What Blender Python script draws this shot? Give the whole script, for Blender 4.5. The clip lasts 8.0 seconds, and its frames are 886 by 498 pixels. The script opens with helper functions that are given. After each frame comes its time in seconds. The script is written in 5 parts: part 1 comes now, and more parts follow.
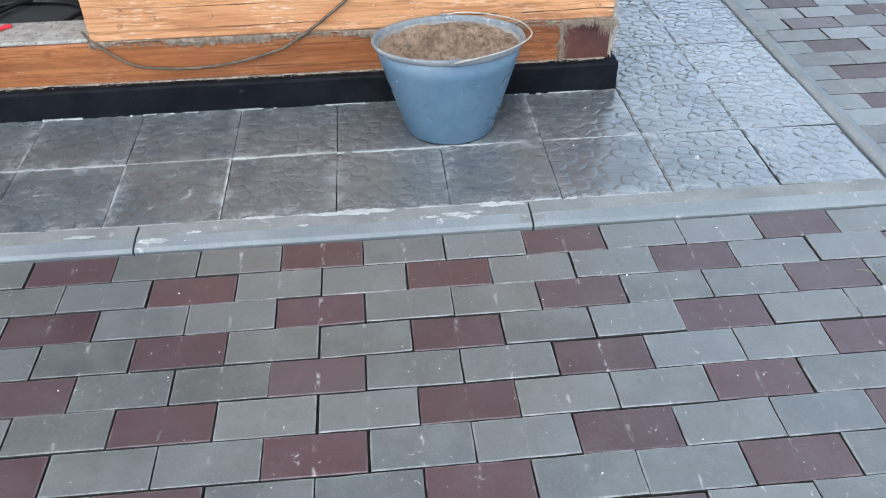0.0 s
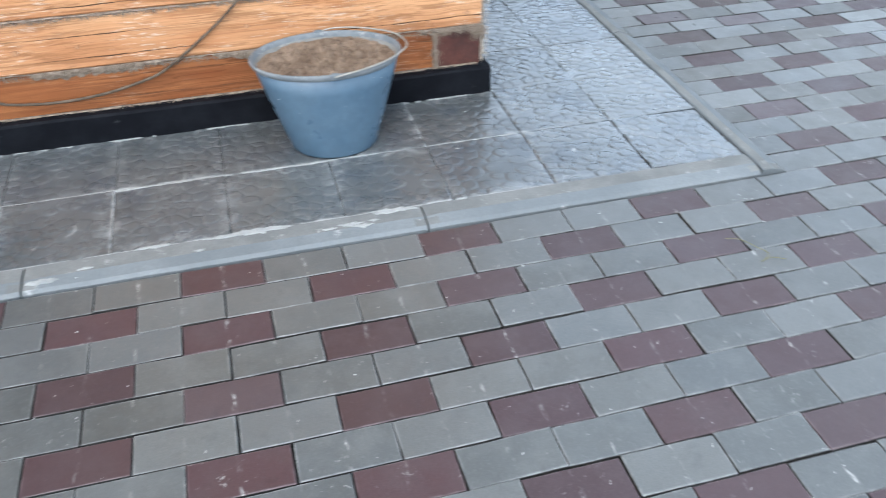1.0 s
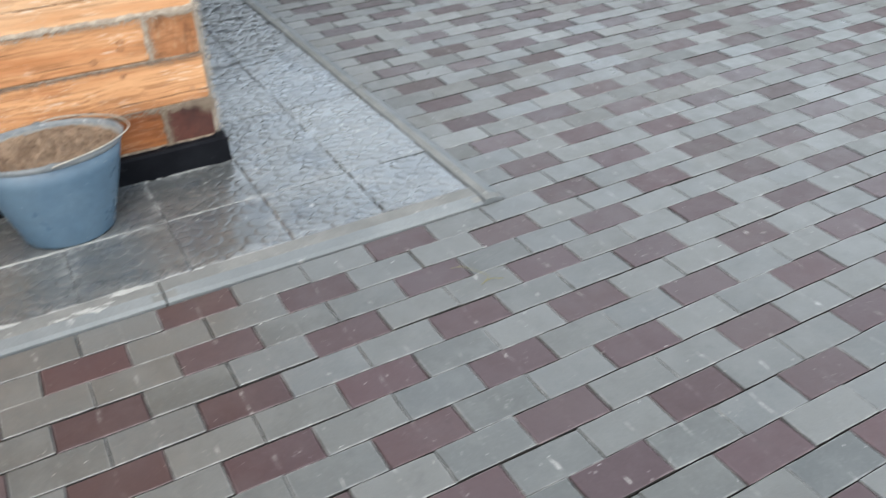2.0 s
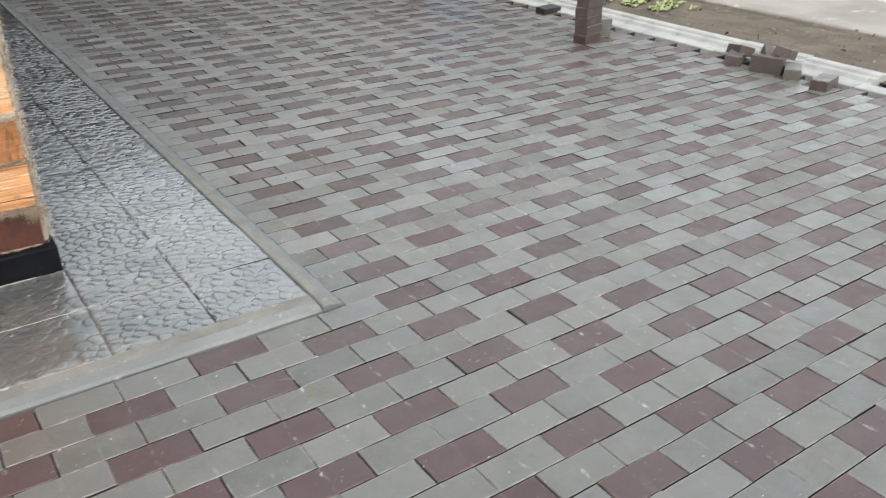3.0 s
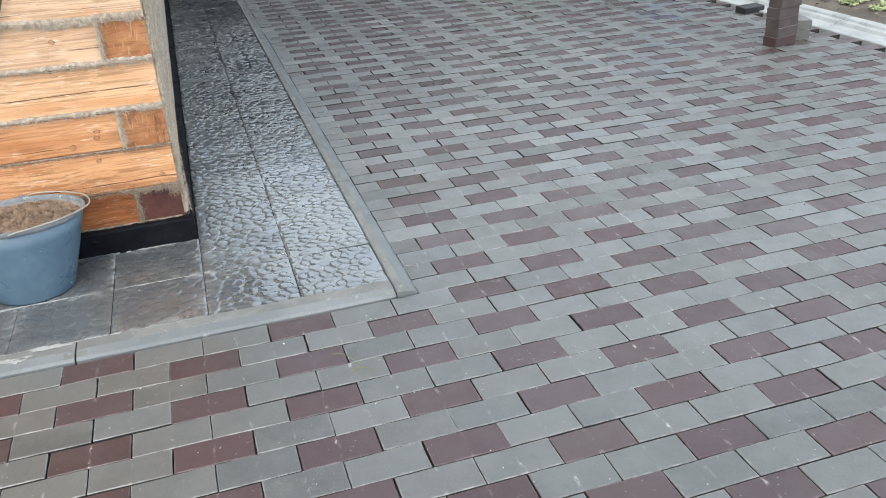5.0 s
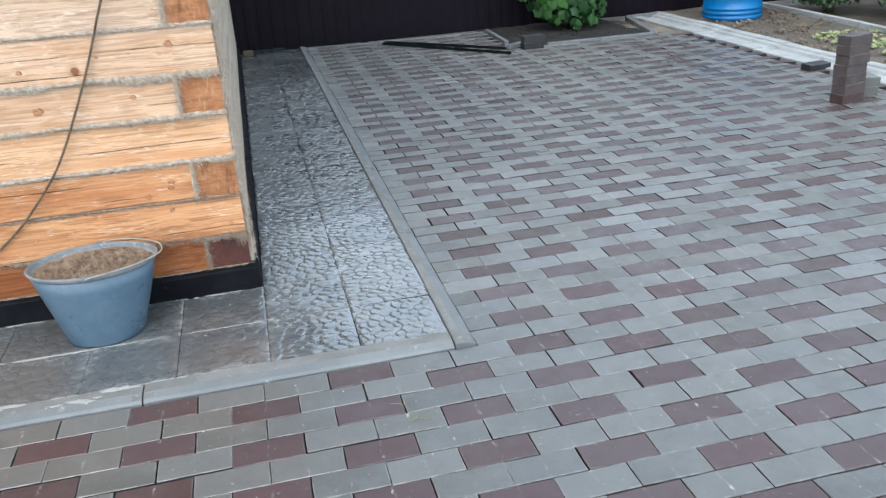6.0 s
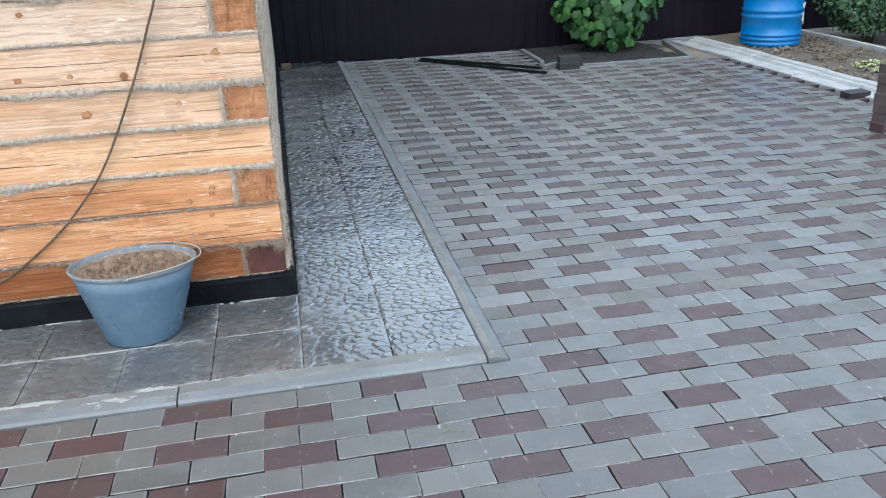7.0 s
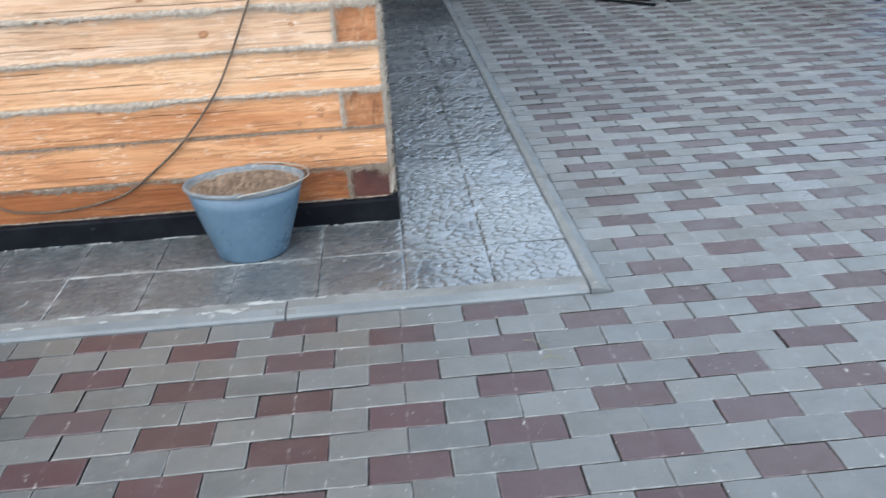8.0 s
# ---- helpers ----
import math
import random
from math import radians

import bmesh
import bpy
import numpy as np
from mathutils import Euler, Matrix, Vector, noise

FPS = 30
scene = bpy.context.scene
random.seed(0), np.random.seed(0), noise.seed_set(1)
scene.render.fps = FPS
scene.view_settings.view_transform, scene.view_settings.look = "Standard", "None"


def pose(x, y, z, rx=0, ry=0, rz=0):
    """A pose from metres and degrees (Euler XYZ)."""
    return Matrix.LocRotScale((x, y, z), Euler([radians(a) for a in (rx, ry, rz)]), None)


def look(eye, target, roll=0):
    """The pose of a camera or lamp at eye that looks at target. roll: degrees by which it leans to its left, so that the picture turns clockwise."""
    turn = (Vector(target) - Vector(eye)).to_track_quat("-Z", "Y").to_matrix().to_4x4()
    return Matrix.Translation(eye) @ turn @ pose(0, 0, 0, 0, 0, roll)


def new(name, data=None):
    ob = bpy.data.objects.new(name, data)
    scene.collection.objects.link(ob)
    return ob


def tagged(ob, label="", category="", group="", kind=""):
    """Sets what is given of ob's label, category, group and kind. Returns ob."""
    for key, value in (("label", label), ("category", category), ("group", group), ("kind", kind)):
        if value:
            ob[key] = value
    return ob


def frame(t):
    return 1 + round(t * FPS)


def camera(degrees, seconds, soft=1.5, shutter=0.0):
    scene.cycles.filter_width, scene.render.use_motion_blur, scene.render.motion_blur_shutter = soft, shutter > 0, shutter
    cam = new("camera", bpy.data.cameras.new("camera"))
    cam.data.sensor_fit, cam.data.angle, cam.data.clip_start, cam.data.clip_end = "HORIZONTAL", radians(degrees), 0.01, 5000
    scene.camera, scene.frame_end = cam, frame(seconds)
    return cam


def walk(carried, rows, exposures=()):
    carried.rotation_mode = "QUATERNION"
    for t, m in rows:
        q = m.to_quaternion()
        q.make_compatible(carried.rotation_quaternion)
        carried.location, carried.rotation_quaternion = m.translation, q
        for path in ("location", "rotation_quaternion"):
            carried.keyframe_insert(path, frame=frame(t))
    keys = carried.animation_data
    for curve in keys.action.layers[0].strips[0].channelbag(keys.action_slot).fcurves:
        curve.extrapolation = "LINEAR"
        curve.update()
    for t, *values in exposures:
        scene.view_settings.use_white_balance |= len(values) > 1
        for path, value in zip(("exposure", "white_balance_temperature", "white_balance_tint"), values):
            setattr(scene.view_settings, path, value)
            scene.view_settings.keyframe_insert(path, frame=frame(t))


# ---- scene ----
cam = camera(57.0, 8.0, soft=0.95, shutter=0.45)
PATH = [
    (0, (-1.538, -1.631, 1.257), (-1.405, -0.072, 0.011), -0.8),
    (0.5, (-1.606, -1.655, 1.269), (-1.363, -0.093, 0.045), -0.6),
    (1, (-1.584, -1.675, 1.269), (-1.169, -0.146, 0.049), -0.3),
    (1.5, (-1.514, -1.713, 1.269), (-0.878, -0.268, 0.042), 0.1),
    (2, (-1.345, -1.863, 1.32), (-0.552, -0.407, 0.201), -1.4),
    (3.5, (-0.976, -1.964, 1.323), (0.08, -0.517, 0.433), 1.4),
    (4, (-0.821, -2.032, 1.33), (0.131, -0.521, 0.43), 1.5),
    (4.5, (-0.696, -2.198, 1.332), (-0.115, -0.52, 0.412), -1.5),
    (5, (-0.679, -2.255, 1.368), (-0.174, -0.553, 0.447), -3.0),
    (6.5, (-0.706, -2.282, 1.375), (-0.366, -0.46, 0.622), -3.5),
    (7, (-0.728, -2.285, 1.364), (-0.394, -0.462, 0.613), -2.5),
    (7.5, (-0.751, -2.28, 1.347), (-0.497, -0.462, 0.551), -2.5),
    (8, (-0.783, -2.286, 1.32), (-0.678, -0.491, 0.445), -3.2),
]
EXPOSURES = [(0.0, -0.06, 5600.0, 5.0), (1.2, -0.10, 5700.0, 5.0), (2.0, -0.2, 6300.0, 6.0), (3.5, -0.22, 6950.0, 7.5), (4.0, -0.20, 6850.0, 7.5), (4.5, -0.16, 6450.0, 6.5), (5.0, -0.16, 6250.0, 5.5), (6.5, -0.18, 5750.0, 5.0), (8.0, -0.18, 5700.0, 5.0)]
walk(cam, [(t, look(eye, target, roll)) for t, eye, target, roll in PATH], EXPOSURES)

SUN_UP, SUN_ROUND = 52.0, 208.0
SUN, SKY = 0.9, 0.66

# world, sun and sky
world = bpy.data.worlds.new("world")
scene.world = world
world.use_nodes = True
_wn = world.node_tree
_sky = _wn.nodes.new("ShaderNodeTexSky")
_sky.sky_type = "NISHITA"
_sky.sun_disc = False
_sky.sun_elevation = radians(SUN_UP)
_sky.sun_rotation = radians(SUN_ROUND)
_sky.air_density, _sky.dust_density, _sky.ozone_density = 1.0, 4.0, 1.0
# a thin even cloud cover over the clear sky
_veil = _wn.nodes.new("ShaderNodeMix")
_veil.data_type = "RGBA"
_veil.inputs[0].default_value = 0.65
_veil.inputs[7].default_value = (3.1, 3.2, 3.18, 1.0)
_wn.links.new(_sky.outputs[0], _veil.inputs[6])
_wn.links.new(_veil.outputs[2], _wn.nodes["Background"].inputs["Color"])
_wn.nodes["Background"].inputs["Strength"].default_value = SKY
sun = new("sun", bpy.data.lights.new("sun", "SUN"))
sun.data.energy, sun.data.angle, sun.data.color = SUN, radians(110), (1.0, 0.99, 0.975)
_to = Vector((math.sin(radians(SUN_ROUND)) * math.cos(radians(SUN_UP)), math.cos(radians(SUN_ROUND)) * math.cos(radians(SUN_UP)), math.sin(radians(SUN_UP))))
sun.matrix_world = look(_to * 30, (0, 0, 0))


# ---------------------------------------------------------------- materials
class Mat:
    """A node material, written as small sums of nodes."""

    def __init__(self, name, rough=0.7, metal=0.0, spec=0.5):
        self.m = bpy.data.materials.new(name)
        self.m.use_nodes = True
        self.t = self.m.node_tree
        self.b = self.t.nodes["Principled BSDF"]
        self.b.inputs["Roughness"].default_value = rough
        self.b.inputs["Metallic"].default_value = metal
        self.b.inputs["Specular IOR Level"].default_value = spec

    def put(self, socket, v):
        if isinstance(v, (int, float)):
            socket.default_value = v
        elif isinstance(v, tuple):
            socket.default_value = (*v, 1.0) if len(v) == 3 and len(socket.default_value) == 4 else v
        else:
            self.t.links.new(v, socket)

    def coord(self, kind="Object"):
        if kind == "World":
            return self.t.nodes.new("ShaderNodeNewGeometry").outputs["Position"]
        return self.t.nodes.new("ShaderNodeTexCoord").outputs[kind]

    def rand(self):
        a = self.t.nodes.new("ShaderNodeObjectInfo").outputs["Random"]
        b = self.t.nodes.new("ShaderNodeNewGeometry").outputs["Random Per Island"]
        return self.math("FRACT", self.math("ADD", a, b), 0)

    def scale(self, v, s, off=None):
        n = self.t.nodes.new("ShaderNodeMapping")
        self.put(n.inputs["Vector"], v)
        n.inputs["Scale"].default_value = s
        if off is not None:
            n.inputs["Location"].default_value = off
        return n.outputs[0]

    def vadd(self, v, w):
        n = self.t.nodes.new("ShaderNodeVectorMath")
        self.put(n.inputs[0], v)
        self.put(n.inputs[1], w)
        return n.outputs[0]

    def spread(self, r, k):
        """A vector far off for each random r, to shift a pattern from piece to piece."""
        n = self.t.nodes.new("ShaderNodeCombineXYZ")
        for i, f in enumerate((k, k * 1.7, k * 0.6)):
            self.put(n.inputs[i], self.math("MULTIPLY", r, f))
        return n.outputs[0]

    def split(self, v):
        n = self.t.nodes.new("ShaderNodeSeparateXYZ")
        self.put(n.inputs[0], v)
        return n.outputs

    def noise(self, v, scale, detail=3.0, rough=0.55, dist=0.0):
        n = self.t.nodes.new("ShaderNodeTexNoise")
        self.put(n.inputs["Vector"], v)
        n.inputs["Scale"].default_value, n.inputs["Detail"].default_value = scale, detail
        n.inputs["Roughness"].default_value, n.inputs["Distortion"].default_value = rough, dist
        return n.outputs["Fac"]

    def cells(self, v, scale, feature="F1", out="Distance", rnd=1.0):
        n = self.t.nodes.new("ShaderNodeTexVoronoi")
        n.feature = feature
        self.put(n.inputs["Vector"], v)
        n.inputs["Scale"].default_value = scale
        n.inputs["Randomness"].default_value = rnd
        return n.outputs[out]

    def math(self, op, a, b=0.0):
        n = self.t.nodes.new("ShaderNodeMath")
        n.operation = op
        self.put(n.inputs[0], a)
        self.put(n.inputs[1], b)
        return n.outputs[0]

    def ramp(self, v, lo, hi, a=0.0, b=1.0):
        n = self.t.nodes.new("ShaderNodeMapRange")
        n.interpolation_type = "SMOOTHSTEP"
        self.put(n.inputs["Value"], v)
        for key, x in (("From Min", lo), ("From Max", hi), ("To Min", a), ("To Max", b)):
            n.inputs[key].default_value = x
        return n.outputs[0]

    def mix(self, f, a, b, kind="MIX"):
        n = self.t.nodes.new("ShaderNodeMix")
        n.data_type, n.blend_type = "RGBA", kind
        self.put(n.inputs[0], f)
        self.put(n.inputs[6], a)
        self.put(n.inputs[7], b)
        return n.outputs[2]

    def done(self, colour, rough=None, bump=None, height=0.002, strength=0.6):
        self.put(self.b.inputs["Base Color"], colour)
        if rough is not None:
            self.put(self.b.inputs["Roughness"], rough)
        if bump is not None:
            n = self.t.nodes.new("ShaderNodeBump")
            n.inputs["Strength"].default_value, n.inputs["Distance"].default_value = strength, height
            self.put(n.inputs["Height"], bump)
            self.t.links.new(n.outputs[0], self.b.inputs["Normal"])
        return self.m


def paver_mat(name, dark, light, dust, spec=0.5, coat=0.62, sheen=0.16):
    """Pressed concrete, rubbed to a satin sheen: fine sandy grain, dust, lime scuffs, rub marks across the middle."""
    m = Mat(name, spec=spec)
    w, r = m.coord("World"), m.rand()
    at = m.vadd(w, m.spread(r, 3.0))
    u = m.split(m.coord("UV"))
    col = m.mix(r, dark, light)
    col = m.mix(m.ramp(m.math("FRACT", m.math("MULTIPLY", r, 7.31)), 0.7, 1.0, 0.0, 0.6), col, dust)
    # some blocks run to blue-grey, some to sandy tan
    tone = m.math("FRACT", m.math("MULTIPLY", r, 13.7))
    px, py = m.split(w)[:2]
    # yard position: scales block tone spread, tan patches, pale blocks and roughness
    yard_far = m.ramp(m.math("ADD", py, m.math("MULTIPLY", px, 0.4)), -0.3, 1.3)
    worn = m.math("ADD", 0.4, m.math("MULTIPLY", yard_far, 0.6))
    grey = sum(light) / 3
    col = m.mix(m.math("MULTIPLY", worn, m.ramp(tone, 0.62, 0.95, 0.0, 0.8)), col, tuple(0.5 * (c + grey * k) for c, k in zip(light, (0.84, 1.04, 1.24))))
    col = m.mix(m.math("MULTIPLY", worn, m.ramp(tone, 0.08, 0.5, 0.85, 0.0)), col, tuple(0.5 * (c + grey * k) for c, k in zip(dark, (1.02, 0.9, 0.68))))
    col = m.mix(m.math("MULTIPLY", yard_far, m.ramp(m.noise(w, 1.3, 4, 0.6), 0.40, 0.64, 0.0, 0.45)), col, tuple(grey * k for k in (1.12, 0.98, 0.80)))
    # more pale blocks up the yard; far brightness is partly put into colour
    pale = m.math("MULTIPLY", yard_far, m.ramp(m.math("FRACT", m.math("MULTIPLY", r, 19.1)), 0.66, 1.0, 0.0, 0.8))
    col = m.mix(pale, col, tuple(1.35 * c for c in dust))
    # darker, browner blocks towards +x; the darker reflections there are put into colour
    right_dim = m.ramp(m.math("SUBTRACT", px, m.math("MULTIPLY", py, 0.2)), 0.7, 2.1)
    col = m.mix(m.math("MULTIPLY", right_dim, m.ramp(m.noise(at, 3.0, 3), 0.3, 0.7, 0.5, 0.9)), col, tuple(c * k for c, k in zip(dark, (1.22, 1.16, 0.98))))
    # hue fades up the yard: low-angle reflection put into the colour
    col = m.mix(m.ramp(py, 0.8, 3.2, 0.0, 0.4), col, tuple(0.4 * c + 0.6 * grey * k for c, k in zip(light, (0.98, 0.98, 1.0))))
    col = m.mix(m.ramp(m.noise(w, 2.2, 4, 0.6), 0.56, 0.74, 0.0, 0.4), col, tuple(grey * k for k in (1.2, 1.06, 0.82)))
    col = m.mix(m.ramp(m.noise(w, 0.9, 2), 0.38, 0.66, 0.0, 0.3), col, dust)
    col = m.mix(m.ramp(m.noise(at, 9.0, 5, 0.65), 0.40, 0.74, 0.0, 0.5), col, dust)
    col = m.mix(m.ramp(m.noise(at, 130.0, 3, 0.7), 0.5, 0.72, 0.0, 0.4), col, dust)
    col = m.mix(m.ramp(m.noise(at, 24.0, 4, 0.6), 0.55, 0.82, 0.0, 0.35), col, tuple(c * 0.5 for c in dark))
    grain = m.noise(w, 420.0, 2, 0.7)
    col = m.mix(m.ramp(grain, 0.3, 0.7, 0.0, 0.35), col, tuple(c * 0.55 for c in dark))
    # edges rubbed pale
    eu = m.ramp(m.math("ABSOLUTE", m.math("SUBTRACT", u[0], 0.5)), 0.472, 0.494)
    ev = m.ramp(m.math("ABSOLUTE", m.math("SUBTRACT", u[1], 0.5)), 0.445, 0.488)
    rub = m.math("MULTIPLY", m.math("MAXIMUM", eu, ev), m.ramp(m.noise(at, 22.0, 4, 0.7), 0.42, 0.64))
    col = m.mix(m.math("MULTIPLY", rub, 0.42), col, tuple(min(0.42, 1.9 * c + 0.03) for c in dust))
    # rub mark across the middle, lime flecks
    mid = m.ramp(m.math("ABSOLUTE", m.math("SUBTRACT", u[0], 0.5)), 0.0, 0.04, 1.0, 0.0)
    streak = m.math("MULTIPLY", mid, m.ramp(m.noise(m.scale(at, (60, 26, 30)), 1.0, 4, 0.65), 0.5, 0.72))
    lime = m.math("MULTIPLY", m.ramp(m.noise(at, 46.0, 5, 0.7, 0.8), 0.62, 0.72), m.ramp(m.noise(at, 5.0, 2), 0.5, 0.66))
    spots = m.ramp(m.cells(m.vadd(at, m.spread(m.noise(at, 55.0, 3), 0.03)), 36.0), 0.03, 0.10, 1.0, 0.0)
    some = m.ramp(m.noise(at, 8.0, 2), 0.47, 0.62)
    white = m.math("MAXIMUM", m.math("MULTIPLY", streak, m.ramp(m.math("FRACT", m.math("MULTIPLY", r, 31.7)), 0.35, 1.0, 0.2, 0.75)), m.math("MAXIMUM", m.math("MULTIPLY", lime, 0.62), m.math("MULTIPLY", m.math("MULTIPLY", spots, some), 0.8)))
    col = m.mix(m.math("MULTIPLY", white, m.math("SUBTRACT", 1.0, m.math("MULTIPLY", right_dim, 0.7))), col, (0.56, 0.55, 0.51))
    base = m.ramp(m.math("FRACT", m.math("MULTIPLY", r, 23.9)), 0.0, 1.0, -0.5, 0.5)
    base = m.math("ADD", m.math("ADD", 0.41, m.math("MULTIPLY", yard_far, 0.05)), m.math("MULTIPLY", base, m.math("ADD", 0.14, m.math("MULTIPLY", yard_far, 0.16))))
    rough = m.math("ADD", base, m.ramp(m.noise(at, 14.0, 3), 0.3, 0.7, -0.05, 0.1))
    m.put(m.b.inputs["Coat Weight"], m.math("MULTIPLY", coat, m.math("SUBTRACT", 1.0, m.math("MULTIPLY", right_dim, 0.45))))
    m.b.inputs["Coat IOR"].default_value = 1.5
    m.put(m.b.inputs["Coat Roughness"], rough)
    m.put(m.b.inputs["Sheen Weight"], m.math("MULTIPLY", sheen, m.math("SUBTRACT", 1.0, m.math("MULTIPLY", right_dim, 0.5))))
    m.b.inputs["Sheen Roughness"].default_value = 0.4
    return m.done(col, rough, m.math("ADD", grain, m.math("MULTIPLY", m.noise(w, 60.0, 3), 1.5)), 0.0005, 0.45)


def wood_mat(name, pale, mid, crack=(0.07, 0.035, 0.018), along="x", grey=0.0, chips=0.5):
    """Planed softwood: long grain, thin checks along the log, round knots and torn pale chips."""
    m = Mat(name, 0.6, spec=0.3)
    r = m.rand()
    o = m.coord("Object")
    if along == "y":
        n = m.t.nodes.new("ShaderNodeMapping")
        n.inputs["Rotation"].default_value = (0, 0, radians(90))
        m.put(n.inputs["Vector"], o)
        o = n.outputs[0]
    c = m.vadd(o, m.spread(r, 9.0))
    x, _, z = m.split(c)[:3]
    wav = m.noise(m.scale(c, (1.7, 7, 7)), 1.0, 3)
    bent = m.vadd(c, m.spread(m.math("MULTIPLY", m.noise(m.scale(c, (2.2, 4, 4)), 1.0, 2), 0.05), 1.0))
    broad = m.noise(m.scale(bent, (0.9, 22, 22)), 1.0, 4, 0.6)
    fine = m.noise(m.scale(bent, (1.8, 120, 120)), 1.0, 4, 0.7)
    hair = m.noise(m.scale(c, (9, 520, 520)), 1.0, 2)
    col = m.mix(m.ramp(broad, 0.36, 0.66), pale, mid)
    col = m.mix(m.ramp(fine, 0.44, 0.62, 0.0, 0.72), col, tuple(q * 0.56 for q in mid))
    col = m.mix(m.ramp(hair, 0.4, 0.75, 0.0, 0.22), col, tuple(q * 0.55 for q in mid))
    col = m.mix(m.ramp(wav, 0.45, 0.75, 0.0, 0.4), col, tuple(min(1, q * 1.12) for q in pale))
    # deeper resin stains and dark specks
    col = m.mix(m.ramp(m.noise(m.scale(c, (3.0, 14, 14)), 1.0, 4, 0.6), 0.5, 0.72, 0.0, 0.5), col, tuple(q * k for q, k in zip(mid, (0.95, 0.78, 0.62))))
    speck = m.ramp(m.noise(m.scale(c, (90, 260, 260)), 1.0, 3, 0.7), 0.66, 0.72)
    col = m.mix(m.math("MULTIPLY", speck, 0.55), col, tuple(q * 0.4 for q in mid))
    # torn chips, paler than the face
    torn = m.math("MULTIPLY", m.ramp(m.noise(m.scale(c, (20, 150, 150)), 1.0, 4, 0.65), 0.55, 0.66), m.ramp(m.noise(c, 5.0, 3), 0.42, 0.6))
    col = m.mix(m.math("MULTIPLY", torn, chips), col, (0.78, 0.66, 0.54))
    # knots
    flat = m.t.nodes.new("ShaderNodeCombineXYZ")
    m.put(flat.inputs[0], x)
    m.put(flat.inputs[1], z)
    vo = m.t.nodes.new("ShaderNodeTexVoronoi")
    vo.voronoi_dimensions = "2D"
    vo.inputs["Scale"].default_value = 6.2
    m.put(vo.inputs["Vector"], flat.outputs[0])
    kd = m.math("ADD", vo.outputs["Distance"], m.math("MULTIPLY", m.noise(c, 70.0, 2), 0.035))
    kg = m.ramp(m.split(vo.outputs["Color"])[0], 0.90, 0.93)
    ks = m.math("MULTIPLY", kd, m.ramp(m.split(vo.outputs["Color"])[1], 0.0, 1.0, 0.85, 2.8))
    col = m.mix(m.math("MULTIPLY", kg, m.ramp(ks, 0.07, 0.24, 0.55, 0.0)), col, tuple(q * 0.7 for q in mid))
    knot = m.math("MULTIPLY", kg, m.ramp(ks, 0.075, 0.105, 0.9, 0.0))
    col = m.mix(knot, col, (0.20, 0.075, 0.03))
    # checks
    lane = m.math("ADD", m.math("MULTIPLY", z, 15.0), m.math("MULTIPLY", m.noise(m.scale(c, (2.4, 1, 1)), 1.0, 6, 0.6), 0.4))
    off = m.math("ABSOLUTE", m.math("SUBTRACT", m.math("FRACT", lane), 0.5))
    gate = m.ramp(m.noise(m.scale(c, (1.6, 3, 11)), 1.0, 3), 0.47, 0.56)
    off = m.math("DIVIDE", off, m.ramp(m.noise(m.scale(c, (14, 20, 20)), 1.0, 3), 0.3, 0.7, 0.35, 1.5))
    chk = m.math("MULTIPLY", m.ramp(off, 0.008, 0.03, 1.0, 0.0), gate)
    col = m.mix(m.math("MULTIPLY", chk, 0.92), col, crack)
    if grey:
        col = m.mix(m.ramp(m.noise(c, 7.0, 4), 0.25, 0.7, grey * 0.6, grey), col, (0.47, 0.42, 0.345))
    bump = m.math("SUBTRACT", m.math("ADD", m.math("MULTIPLY", fine, 0.6), m.math("ADD", m.math("MULTIPLY", hair, 0.3), m.math("MULTIPLY", torn, 0.4))), m.math("MULTIPLY", chk, 2.0))
    return m.done(col, m.ramp(fine, 0.3, 0.7, 0.5, 0.7), bump, 0.0025, 0.6)


def plain_mat(name, a, b, scale=8.0, rough=0.7, grain=120.0, height=0.001, metal=0.0, spots=None, spec=0.5, detail=4):
    """Two tones mixed in patches, a fine grain and, where asked, stains of a third tone."""
    m = Mat(name, rough, metal, spec)
    w = m.vadd(m.coord("Object"), m.spread(m.rand(), 5.0))
    col = m.mix(m.ramp(m.noise(w, scale, detail), 0.32, 0.68), a, b)
    fine = m.noise(w, grain, 3, 0.65)
    col = m.mix(m.ramp(fine, 0.3, 0.7, 0.0, 0.3), col, tuple(x * 0.6 for x in a))
    if spots:
        col = m.mix(m.ramp(m.noise(w, scale * 2.3, 5, 0.65), spots[1], spots[1] + 0.08, 0.0, spots[2]), col, spots[0])
    return m.done(col, m.ramp(m.noise(w, scale * 1.5, 3), 0.3, 0.7, max(0.05, rough - 0.1), min(1, rough + 0.1)), m.math("ADD", fine, m.noise(w, grain * 0.2, 3)), height, 0.6)


